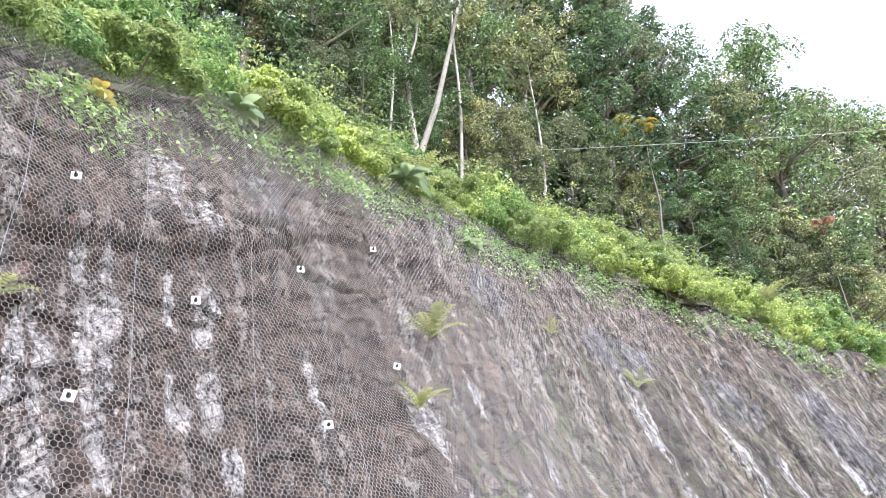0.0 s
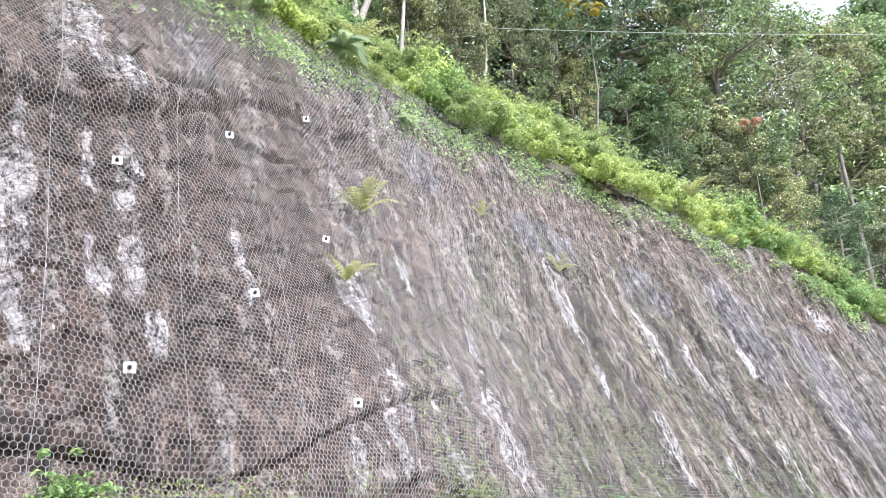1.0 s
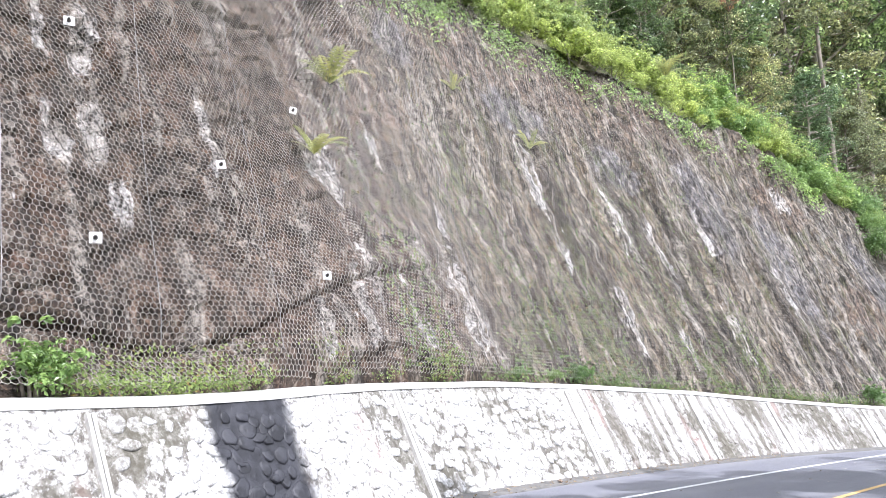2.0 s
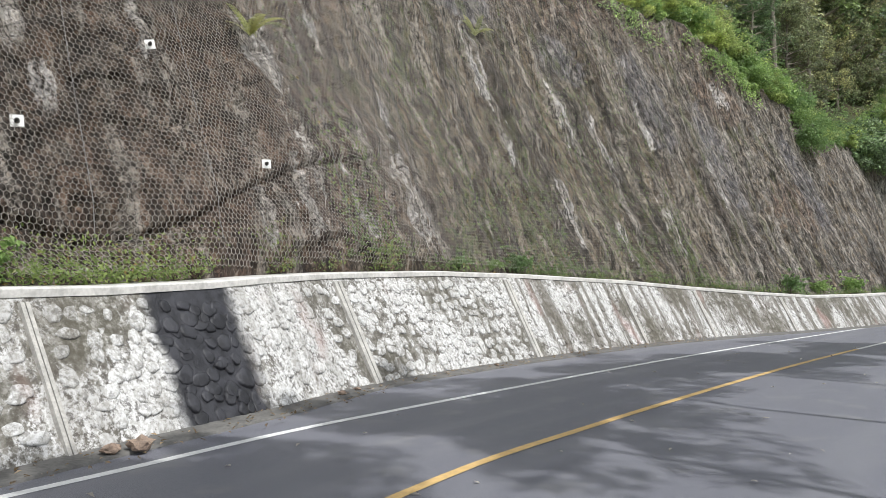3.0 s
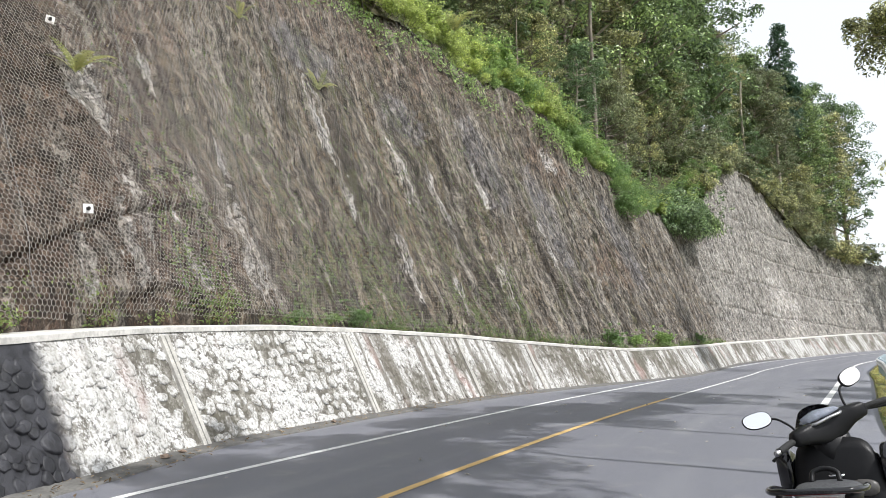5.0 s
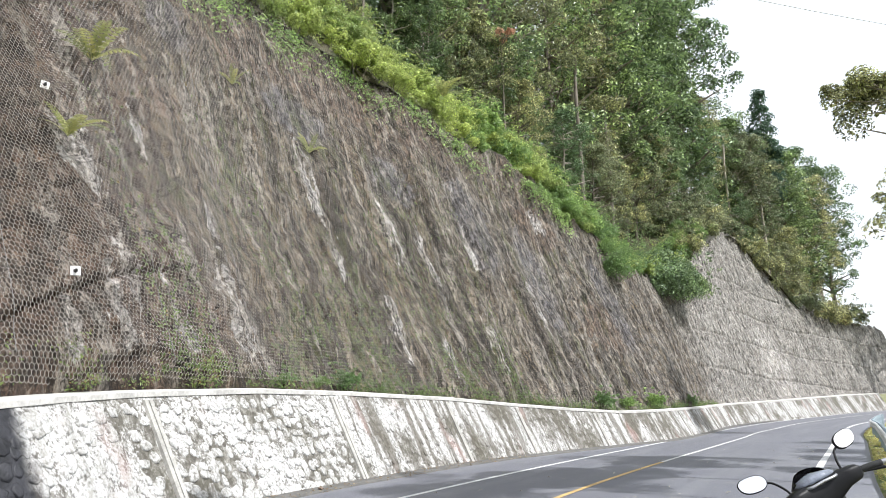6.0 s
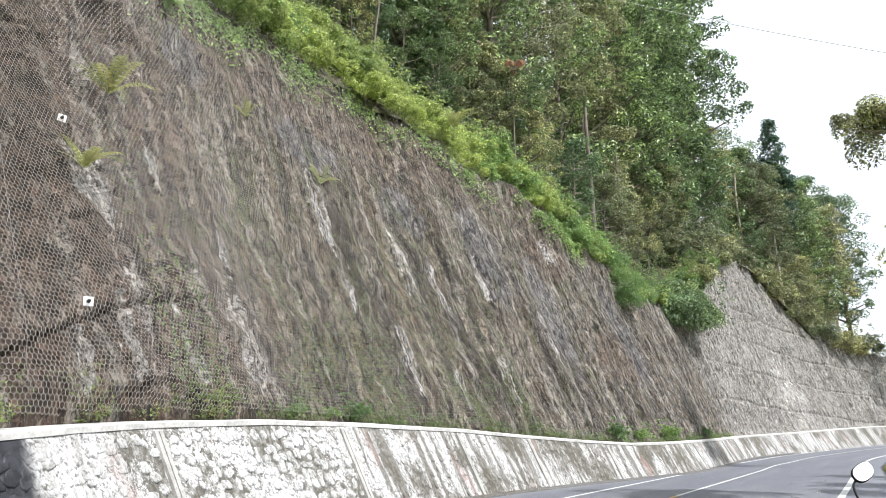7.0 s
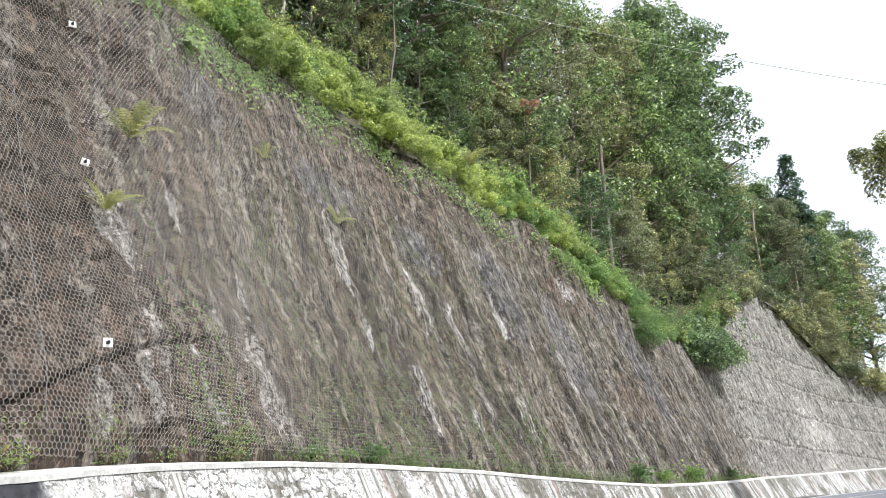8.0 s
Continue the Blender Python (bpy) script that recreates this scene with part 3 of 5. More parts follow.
ribbon("road", [8, 3.6, 2, 0, -2, -4, -5.0, -5.15], [0, 0, 0.01, 0.02, 0.01, 0, 0, -0.12], ASPHALT, "smooth dark grey asphalt road along the cutting", "road")
ribbon("edge_line_inner", [2.60, 2.48], 0.011, WHITE_LINE, "solid white edge line painted beside the stone wall", "road marking")
ribbon("edge_line_outer", [-3.84, -4.02], 0.006, WHITE_LINE, "solid white edge line painted beside the verge", "road marking")
ribbon("centre_line", [0.055, -0.055], 0.026, YELLOW_LINE, "solid yellow centre line, turning paler with distance", "road marking", 0, 67)
ribbon("centre_line_far", [0.055, -0.055], 0.026, WHITE_LINE, "white centre line in the far bend of the road", "road marking", 67, 300)

# ---- the stone wall at the foot of the rock ----
ws = np.arange(-40, 96, 0.2)
wh = np.linspace(-0.15, 1, 12)
WS, WT = np.meshgrid(ws, wh, indexing="ij")
WH = WT * wall_top(WS)
wob = 0.04 * (grain(WS * 3, WH * 3, 51) - 0.5)
me = raw_mesh("wall_retaining", face(WS, WH, wob).reshape(-1, 3), grid_faces(len(ws), len(wh)), np.stack([WS, WH], -1).reshape(-1, 2), True)
wall = tagged(put("wall_retaining", me, MORTAR), "battered rubble stone wall with worn white limewash and stains", "retaining wall", kind="structure")


def swept(name, ss, profile, material, label, category, uv_h=1.0, parent=None):
    """A bar along the wall: profile points are (into the hill, up) from the wall's top edge."""
    x, y, nx, ny = along(ss)
    top = wall_top(ss)
    d0 = setback(ss, top)
    pr = np.array(profile + [profile[0]], float)
    P = np.stack([x[:, None] + nx[:, None] * (d0[:, None] + pr[None, :, 0]), y[:, None] + ny[:, None] * (d0[:, None] + pr[None, :, 0]),
                  ground_z(x, y)[:, None] + top[:, None] + pr[None, :, 1]], -1)
    uv = np.stack([np.repeat(ss[:, None], len(pr), 1), np.full((len(ss), len(pr)), uv_h) + pr[None, :, 1]], -1).reshape(-1, 2)
    me = raw_mesh(name, P.reshape(-1, 3), grid_faces(len(ss), len(pr)), uv)
    ob = put(name, me, material, parent)
    return tagged(ob, label, category, kind="structure") if category else ob


COPING = plain("limewashed_coping", (0.60, 0.58, 0.54), 0.85, 0, 0.28, 2.5, 0.3)
swept("trim_coping", np.arange(-40, 96, 0.25), [(-0.055, -0.06), (-0.06, 0.02), (-0.045, 0.04), (0.42, 0.05), (0.42, -0.12)], COPING,
      "pale concrete coping along the top of the stone wall", "coping")
# gutter kerb at the wall's foot
gs = np.arange(-40, 60, 0.25)
gx, gy, gnx, gny = along(gs)
gw = 0.05 * (grain(gs * 1.5, gs * 0, 5) - 0.5)
gp = np.array([(-0.30, -0.02), (-0.29, 0.03), (-0.16, 0.04), (0.03, 0.06), (0.12, 0.04)])
P = np.stack([gx[:, None] + gnx[:, None] * (gp[None, :, 0] + gw[:, None]), gy[:, None] + gny[:, None] * (gp[None, :, 0] + gw[:, None]),
              ground_z(gx, gy)[:, None] + gp[None, :, 1]], -1)
tagged(put("trim_gutter", raw_mesh("trim_gutter", P.reshape(-1, 3), grid_faces(len(gs), 5), smooth=True), GUTTER),
       "dirty concrete gutter strip at the foot of the wall", "gutter", kind="structure")

# ---- the rock face ----
# along, height, half width, half height of each stain
LIME_NEAR = [(-6.2, 6.0, 0.35, 1.5), (-6.1, 4.2, 0.25, 0.7), (-6.95, 5.2, 0.30, 0.9), (-6.95, 3.6, 0.35, 1.0), (-5.0, 6.9, 0.13, 0.7), (-4.95, 5.2, 0.22, 0.6),
             (-4.4, 6.9, 0.20, 0.7), (-4.4, 5.4, 0.26, 0.6), (-5.0, 9.6, 0.35, 0.8), (-4.5, 8.8, 0.40, 0.6), (-2.4, 6.0, 0.14, 0.8), (0.45, 6.2, 0.62, 0.8),
             (-4.1, 4.3, 0.15, 0.4), (0.2, 3.1, 0.34, 0.8), (0.9, 4.0, 0.28, 0.9), (-0.9, 2.8, 0.25, 0.5), (1.9, 3.2, 0.24, 0.8), (2.5, 7.5, 0.15, 0.7), (4.1, 6.0, 0.2, 0.7), (3.9, 3.6, 0.34, 1.3)]
LIME_FAR = [(9.1, 8.5, 0.30, 1.7), (9.1, 6.0, 0.22, 1.0), (12.7, 7.6, 0.28, 1.2), (14.3, 7.0, 0.35, 1.5), (13.2, 3.1, 0.30, 0.9), (17.2, 8.0, 0.28, 1.2),
            (17.4, 10.8, 0.3, 0.5), (16.0, 3.8, 0.28, 1.1), (24.5, 10.4, 0.6, 0.6), (11.0, 4.0, 0.2, 1.2), (20.5, 5.5, 0.3, 1.5), (70, 5, 3.5, 4)]
EARTH = [(-1.7, 10.2, 1.5, 0.8), (-3.8, 9.9, 1.2, 0.9), (-0.6, 3.6, 1.6, 0.6), (-3.0, 3.4, 1.4, 0.7), (-6.4, 8.6, 1.2, 0.9), (0.8, 12.2, 1.5, 0.8),
         (6.5, 12.9, 3.0, 1.0), (10.5, 13.6, 3.5, 1.2), (15, 13.4, 3.0, 1.3), (24, 10.2, 2.2, 1.2), (3.0, 9.0, 1.3, 0.6), (28, 5.5, 3.0, 1.2), (-5.0, 2.2, 1.4, 0.3), (-1.6, 2.4, 1.6, 0.5), (1.8, 3.0, 1.4, 0.8)]
SLATE = [(-2.6, 10.6, 0.62, 0.9), (9.5, 11.2, 1.6, 0.8), (18.0, 9.0, 1.2, 2.2), (14.0, 10.2, 1.0, 1.0), (4.6, 12.0, 0.7, 0.9), (22, 7, 1.2, 2.5), (31, 7, 1.5, 2.5)]


def stains(s, h, blobs):
    """Soft patches of another colour, each at its place."""
    v = np.zeros(np.shape(s))
    for a, b, wa, wb in blobs:
        v = np.maximum(v, np.exp(-(((s - a) / wa) ** 2 + ((h - b) / wb) ** 2) * 0.8))
    return v


def lime(s, h):
    return np.maximum(stains(s, h, LIME_NEAR), 0.95 * stains(s, h, LIME_FAR))


def rock(name, ss, rows_n, label):
    S = np.repeat(ss[:, None], rows_n, 1)
    lo, hi = wall_top(ss) - 0.05, crest(ss) + 0.5
    Hh = lo[:, None] + np.linspace(0, 1, rows_n)[None] * (hi - lo)[:, None]
    me = raw_mesh(name, face(S, Hh, relief(S, Hh)).reshape(-1, 3), grid_faces(len(ss), rows_n), np.stack([S, Hh], -1).reshape(-1, 2), False)
    for layer, value in (("lime", lime(S, Hh)), ("earth", stains(S, Hh, EARTH)), ("slate", stains(S, Hh, SLATE))):
        me.attributes.new(layer, "FLOAT", "POINT").data.foreach_set("value", value.astype(np.float32).ravel())
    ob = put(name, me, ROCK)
    return tagged(ob, label, "rock face", kind="structure")


rock("rock_face", np.concatenate([np.arange(-45, -12, 0.4), np.arange(-12, 14, 0.06), np.arange(14, 34, 0.1), np.arange(34, 110, 0.2)]), 210,
     "steep weathered rock cutting, brown and grey with pale mineral streaks")

# hillside above the cutting
hs = np.arange(-45, 110, 0.8)
hd = np.concatenate([[0.12, 0.4], np.arange(1, 12, 1.0), np.arange(13, 60, 3.0), [80, 120, 200]])


def hill(s, d):
    """A point of the wooded hill, d metres behind the face's crest."""
    s, d = np.asarray(s, float), np.asarray(d, float)
    c = crest(s)
    x, y, nx, ny = along(s)
    r = setback(s, c) + d
    dd = np.maximum(d, 0)
    steep = np.interp(s, [-20, 0, 20, 45, 60, 100], [0.85, 1.0, 1.0, 0.75, 0.6, 0.45])
    rise = np.where(dd < 7, steep * dd, steep * 7 + (dd - 7) * steep * np.interp(s, [20, 36, 60], [1.0, 0.9, 0.6]))
    rise = np.minimum(rise, np.interp(s, [20, 40, 55], [40, 34, 20]))
    return np.stack([x + nx * r, y + ny * r, ground_z(x, y) + c + rise + 0.5 * (grain(s * 0.4, d * 0.4, 61) - 0.5) * np.clip(dd, 0, 1)], -1)


HS, HD = np.meshgrid(hs, hd, indexing="ij")
tagged(put("hillside", raw_mesh("hillside", hill(HS, HD).reshape(-1, 3), grid_faces(len(hs), len(hd)), smooth=True), SOIL),
       "dark forest soil of the hillside above the cutting", "hillside", kind="structure")

# ---- plants ----
def crown_leaves(rng, centres, radii, per, size, flat=0.8, up=0.6):
    """Leaves in clumps round the given centres, thinner inside."""
    C = np.repeat(centres, per, 0)
    R = np.repeat(radii, per)[:, None]
    d = rng.normal(size=(len(C), 3))
    d[:, 2] = np.where(rng.uniform(0, 1, len(d)) < 0.5, np.abs(d[:, 2]), d[:, 2])
    d /= np.linalg.norm(d, axis=1)[:, None]
    rad = rng.uniform(0.45, 1.0, (len(C), 1)) ** 0.5
    off = d * rad * R * np.array([1, 1, flat])
    nrm = d + np.array([0, 0, up]) + rng.normal(size=(len(C), 3)) * 0.45
    return leaf_arrays(C + off, size * rng.uniform(0.6, 1.35, len(C)), nrm, rng)


def shrub(name, seed, material, width, height, leaves, size, label, category="bush"):
    rng = np.random.default_rng(seed)
    root = new(name)
    n = 30
    a = rng.uniform(0, 2 * np.pi, n)
    r = width * 0.5 * np.sqrt(rng.uniform(0, 1, n))
    z = height * rng.uniform(0.15, 0.85, n) * (1 - 0.45 * (r / (width * 0.5)) ** 2)
    cen = np.stack([np.cos(a) * r, np.sin(a) * r, z], 1)
    v, f = crown_leaves(rng, cen, rng.uniform(0.13, 0.27, n) * height, leaves // n, size)
    # single shoots standing out of the outline
    k = 46
    tips = cen[rng.integers(0, n, k)] + rng.normal(size=(k, 3)) * 0.22 * height + np.array([0, 0, 0.22 * height])
    v2, f2 = crown_leaves(rng, tips, np.full(k, 0.11 * height), 14, size)
    v, f = join_arrays([(v, f), (v2, f2)])
    put("foliage", raw_mesh("foliage", v, f), material, root)
    st = []
    for i in range(6):
        c = cen[i]
        st.append(tube_arrays([(c[0] * 0.2, c[1] * 0.2, -0.3), (c[0] * 0.6, c[1] * 0.6, c[2] * 0.5), tuple(c)], [0.03, 0.02, 0.008], 4))
    sv, sf = join_arrays(st)
    put("stem", raw_mesh("stem", sv, sf, smooth=True), BARK, root)
    return tagged(root, label, category)


def tree(name, seed, leaf, bark, height, spread, clear, leaves, size, label, lean=0.05, clumps=34, top_heavy=0.5, trunk_r=0.16):
    """A tapered trunk with limbs and a broken crown of leaf clumps; clear: how much of the trunk is bare."""
    rng = np.random.default_rng(seed)
    root = new(name)
    zz = np.linspace(-0.6, height * 0.92, 9)
    drift = np.cumsum(rng.normal(size=(9, 2)) * lean * height / 9, 0)
    pts = np.column_stack([drift, zz])
    wood = [tube_arrays(pts, trunk_r * np.linspace(1.15, 0.15, 9) ** 0.9, 7)]
    cen, rad = [], []
    for i in range(clumps):
        u = clear + (1 - clear) * rng.uniform(0, 1) ** top_heavy
        q = np.array([np.interp(u * height, zz, pts[:, k]) for k in range(3)])
        prof = math.sin(math.pi * min(1, 0.18 + 0.80 * (u - clear) / (1 - clear + 1e-6))) ** 0.7
        a = rng.uniform(0, 2 * np.pi)
        out = spread * prof * rng.uniform(0.25, 1.0)
        e = q + np.array([math.cos(a) * out, math.sin(a) * out, out * rng.uniform(0.0, 0.5)])
        cen.append(e)
        rad.append(spread * rng.uniform(0.12, 0.30))
        if i % 2 == 0:
            m_ = (q + e) / 2 + np.array([0, 0, -0.08 * out])
            r0 = trunk_r * 0.45 * (1.1 - u)
            wood.append(tube_arrays([q - np.array([0, 0, 0.3]), m_, e], [r0 + 0.03, r0 * 0.7 + 0.02, 0.015], 5))
    v, f = join_arrays(wood)
    put("trunk", raw_mesh("trunk", v, f, smooth=True), bark, root)
    v, f = crown_leaves(rng, np.array(cen), np.array(rad), leaves // clumps, size, 0.8)
    put("crown", raw_mesh("crown", v, f), leaf, root)
    return tagged(root, label, "tree")


def upright(p, turn=0.0, scale=1.0, tip=0.0):
    return pose(float(p[0]), float(p[1]), float(p[2]), tip, 0, turn) @ Matrix.Scale(scale, 4)


def plant_out(proto, spots, group):
    """The first spot takes the thing itself, the others its copies."""
    proto["group"] = group
    for i, (p, turn, k) in enumerate(spots):
        m = upright(p, turn, k)
        if i == 0:
            first = m
        else:
            copy_thing(proto, m)
    proto.matrix_world = first


rng0 = np.random.default_rng(11)
# bushes along the crest
kinds = [shrub("crest_bush", 101, BUSH_LEAF, 2.6, 2.1, 5600, 0.135, "leafy green bush crowding the edge of the cutting"),
         shrub("crest_bush", 102, LIME_LEAF, 2.5, 2.0, 5600, 0.13, "sunlit yellow-green bush crowding the edge of the cutting"),
         shrub("crest_bush", 103, BUSH_LEAF, 2.3, 2.5, 5200, 0.15, "tall leafy green bush leaning over the cutting"),
         shrub("crest_bush", 104, LIME_LEAF, 2.8, 1.8, 5600, 0.125, "low yellow-green bush trailing over the cutting")]
spots = [[], [], [], []]
for row, (d0, gap) in enumerate(((0.75, 1.35), (1.9, 1.5), (3.2, 1.7), (4.6, 1.9))):
    s = -12.0
    while s < 62:
        s += gap * rng0.uniform(0.8, 1.25) * (1.0 if s < 40 else 1.5)
        if (row == 3 and s > 30) or (row == 2 and s > 46):
            break
        d = d0 + rng0.uniform(-0.35, 0.5)
        # the leaf colour that looks sunlit is commonest about s = 17
        bright = 0.42 + 0.5 * math.exp(-((s - 17) / 9) ** 2)
        k = rng0.choice([1, 3]) if rng0.uniform() < bright else rng0.choice([0, 2])
        p = hill(s, d)
        spots[k].append((p + np.array([0, 0, -0.25]), rng0.uniform(0, 360), rng0.uniform(0.75, 1.2) * (0.85 if row == 0 else 1.0)))
for proto, sp in zip(kinds, spots):
    plant_out(proto, sp, "bushes along the crest")

# bushes of the gully, of the grey spur's edge and one clinging to the face
gully = shrub("gully_bush", 111, TREE_LEAF, 3.6, 3.2, 6000, 0.19, "broad dark green bush filling the gully beside the grey spur")
plant_out(gully, [(hill(q, dd) + np.array([0, 0, -1.0]), 40 * q, k) for q, dd, k in ((49, -0.6, 1.1), (51.5, 0.4, 1.25), (54, 1.5, 1.2), (46.5, 0.2, 1.0), (52, -1.0, 0.9))], "bushes of the gully")
spur_bush = shrub("spur_bush", 112, OLIVE_LEAF, 3.4, 2.2, 4800, 0.17, "dry olive bush along the edge of the grey spur")
plant_out(spur_bush, [(hill(q, dd) + np.array([0, 0, -0.4]), 70 * q, k) for q, dd, k in
          ((60, 1.2, 1.1), (63, 1.4, 1.0), (66, 0.8, 1.2), (70, 1.0, 1.1), (74, 0.6, 1.2), (78, 0.5, 1.2), (81, 0.3, 1.2), (84, 0.2, 1.3), (87.5, 0.2, 1.2), (91, 0.3, 1.4), (95, 0.2, 1.4), (100, 0.3, 1.5), (64, 3.5, 1.6), (70, 4, 1.7), (76, 4, 1.6), (82, 3.5, 1.6))],
          "bushes of the grey spur")
cling = shrub("face_bush", 113, BUSH_LEAF, 1.8, 2.6, 3600, 0.13, "green bush clinging to the bare rock face")
plant_out(cling, [(face(33.9, 8.7, 0.2), 0, 0.95), (face(34.6, 10.3, 0.2), 100, 0.6)], "bushes on the rock face")

# forest on the hill
protos = [tree("forest_tree", 201, TREE_LEAF, BARK, 16, 3.2, 0.12, 15000, 0.20, "tall dark green forest tree with hanging foliage", clumps=120, trunk_r=0.2, top_heavy=0.75),
          tree("forest_tree", 202, OLIVE_LEAF, PALE_BARK, 17, 2.9, 0.16, 14500, 0.195, "tall olive-green forest tree with a pale trunk", clumps=115, trunk_r=0.17, top_heavy=0.8),
          tree("forest_tree", 203, TREE_LEAF, PALE_BARK, 13, 3.2, 0.06, 14500, 0.20, "broad dark green forest tree, leafy down to the ground", clumps=110, top_heavy=0.9),
          tree("forest_tree", 204, OLIVE_LEAF, BARK, 11, 3.0, 0.04, 13000, 0.18, "small olive-green forest tree, leafy down to the ground", clumps=100, top_heavy=0.9)]
TALL = (16, 17, 13, 11)
tspots = [[], [], [], []]


def grow(k, s, d, height):
    tspots[k].append((hill(s, d), rng0.uniform(0, 360), height / TALL[k]))


# the tall trees that make the skyline: kind, along, behind the crest, height
NEAR_TREES = ((0, -9, 7, 13), (1, -5.5, 6, 15), (0, -3.4, 8, 15), (0, 0, 6.5, 16), (2, 2.0, 6, 13), (1, 3.5, 8, 17), (0, 6, 8, 19), (0, 10.5, 7.5, 21), (1, 13.6, 8, 22),
              (0, 15.5, 9, 22), (0, 17.5, 7, 23), (1, 20, 8, 23), (0, 23.5, 8, 22), (1, 29.6, 8, 20), (0, 33.6, 7, 26.5), (1, 37, 9, 24))
SPUR_TREES = ((1, 42, 8, 26), (0, 47, 8, 28), (1, 52, 8, 30), (0, 56, 7, 31), (0, 60, 8, 30), (2, 63.5, 7, 33), (0, 66, 9, 29), (0, 69, 8, 36), (0, 71, 7, 31),
              (0, 75.5, 5.5, 35), (2, 75, 9, 29), (1, 80, 6, 20), (0, 84, 9, 24))
FAR_TREES = ((1, 86.4, 6, 20), (1, 88, 5, 21), (1, 90, 8, 22), (2, 92, 10, 25), (0, 95, 9, 25), (0, 97, 6, 22), (2, 99, 7, 22), (1, 101, 10, 25), (1, 104, 5, 21),
             (0, 106, 8, 25), (0, 110, 6, 24))
BACK_TREES = ((0, -8, 14, 15), (2, -4, 15, 15), (0, 1, 15, 16), (2, 5, 14, 15), (0, 9, 16, 16), (2, 13, 15, 16), (0, 18, 14, 16), (2, 22, 13, 15), (2, 28, 13, 13), (2, 33, 13, 14),
              (2, 39, 13, 16), (0, 44, 14, 18), (2, 50, 13, 18), (0, 58, 13, 20), (2, 64, 13, 20))
for k, s, d, height in NEAR_TREES + SPUR_TREES + FAR_TREES + BACK_TREES:
    grow(k, s, d, height)
# lower trees in front of them and behind
for s0, s1, d0, d1, n in ((-10, 34, 5.4, 7.5, 24), (34, 60, 4.5, 7.0, 12), (60, 108, 3.0, 8, 16)):
    for i in range(n):
        grow(int(rng0.integers(2, 4)), s0 + (s1 - s0) * (i + rng0.uniform(0.1, 0.9)) / n, rng0.uniform(d0, d1), rng0.uniform(6, 11))
for proto, sp in zip(protos, tspots):
    plant_out(proto, sp, "trees of the hill forest")

# undergrowth between the trees
n = 130000
us, ud = rng0.uniform(-14, 108, n), np.where(np.arange(n) % 2 == 0, rng0.uniform(4.0, 14, n), rng0.uniform(10, 46, n))
up_ = hill(us, ud) + np.stack([np.zeros(n), np.zeros(n), rng0.uniform(0, 1, n) ** 1.3 * 5.0 * (0.3 + grain(us * 0.5, ud * 0.5, 71))], 1)
v, f = leaf_arrays(up_, rng0.uniform(0.12, 0.30, n) * np.where(ud > 14, 2.2, 1.0), rng0.normal(size=(n, 3)) * 0.6 + np.array([0.5, -0.3, 0.8]), rng0)
tagged(put("undergrowth", raw_mesh("undergrowth", v, f), TREE_LEAF), "dense dark undergrowth between the forest trees", "undergrowth", kind="stuff")


def conifer(seed, height, spread, label):
    """A dark pointed tree with whorls of drooping branches."""
    rng = np.random.default_rng(seed)
    root = new("conifer")
    wood = [tube_arrays([(0, 0, -0.5), (0.1, 0, height * 0.5), (0, 0, height)], [0.3, 0.18, 0.03], 7)]
    cen, rad = [], []
    for i in range(190):
        u = rng.uniform(0.5, 1.0)
        out = spread * min(1.0, (1.06 - u) / 0.3) * rng.uniform(0.5, 1.0)
        a = rng.uniform(0, 2 * np.pi)
        e = np.array([math.cos(a) * out, math.sin(a) * out, u * height - 0.15 * out])
        cen.append(e)
        rad.append(spread * rng.uniform(0.22, 0.4))
        if i % 3 == 0:
            wood.append(tube_arrays([(0, 0, u * height), e], [0.05, 0.015], 4))
    v, f = join_arrays(wood)
    put("trunk", raw_mesh("trunk", v, f, smooth=True), BARK, root)
    v, f = crown_leaves(rng, np.array(cen), np.array(rad), 34, 0.42, 0.95)
    put("crown", raw_mesh("crown", v, f), BLUE_LEAF, root)
    return tagged(root, label, "tree")


con = conifer(301, 29, 2.1, "dark conifer rising over the far trees")
con.matrix_world = upright(hill(93.6, 6), 0)

# trees of the outer verge: they throw the shade that lies across the road
shade_tree = tree("shade_tree", 222, OLIVE_LEAF, PALE_BARK, 17, 3.1, 0.72, 12000, 0.19, "tall slim tree with a high crown on the outer verge", clumps=46, trunk_r=0.13)
plant_out(shade_tree, [((q[0], q[1], -0.12), t, k) for q, t, k in (((5.0, -0.8), 0, 0.93), ((7.2, 2.6), 70, 0.92), ((9.2, 5.6), 200, 0.92), ((11.2, 8.8), 140, 0.93), ((13.4, 12.0), 300, 0.92), ((28.4, 34.2), 40, 1.2), ((17.8, 14.6), 170, 0.95))], "tall trees of the outer verge")
verge_tree = tree("verge_tree", 221, OLIVE_LEAF, PALE_BARK, 11, 2.3, 0.40, 9000, 0.17, "slim light-leaved tree on the outer road verge", clumps=56, trunk_r=0.12)
plant_out(verge_tree, [((q[0], q[1], float(ground_z(*q)) - 0.1), t, k) for q, t, k in
          (((16.2, 13.6), 260, 0.85), ((19.0, 17.6), 320, 0.8), ((21.4, 20.4), 20, 0.85), ((25.2, 25.2), 90, 0.9), ((70, 80), 220, 2.9), ((80, 84), 300, 2.6))], "trees of the outer verge")

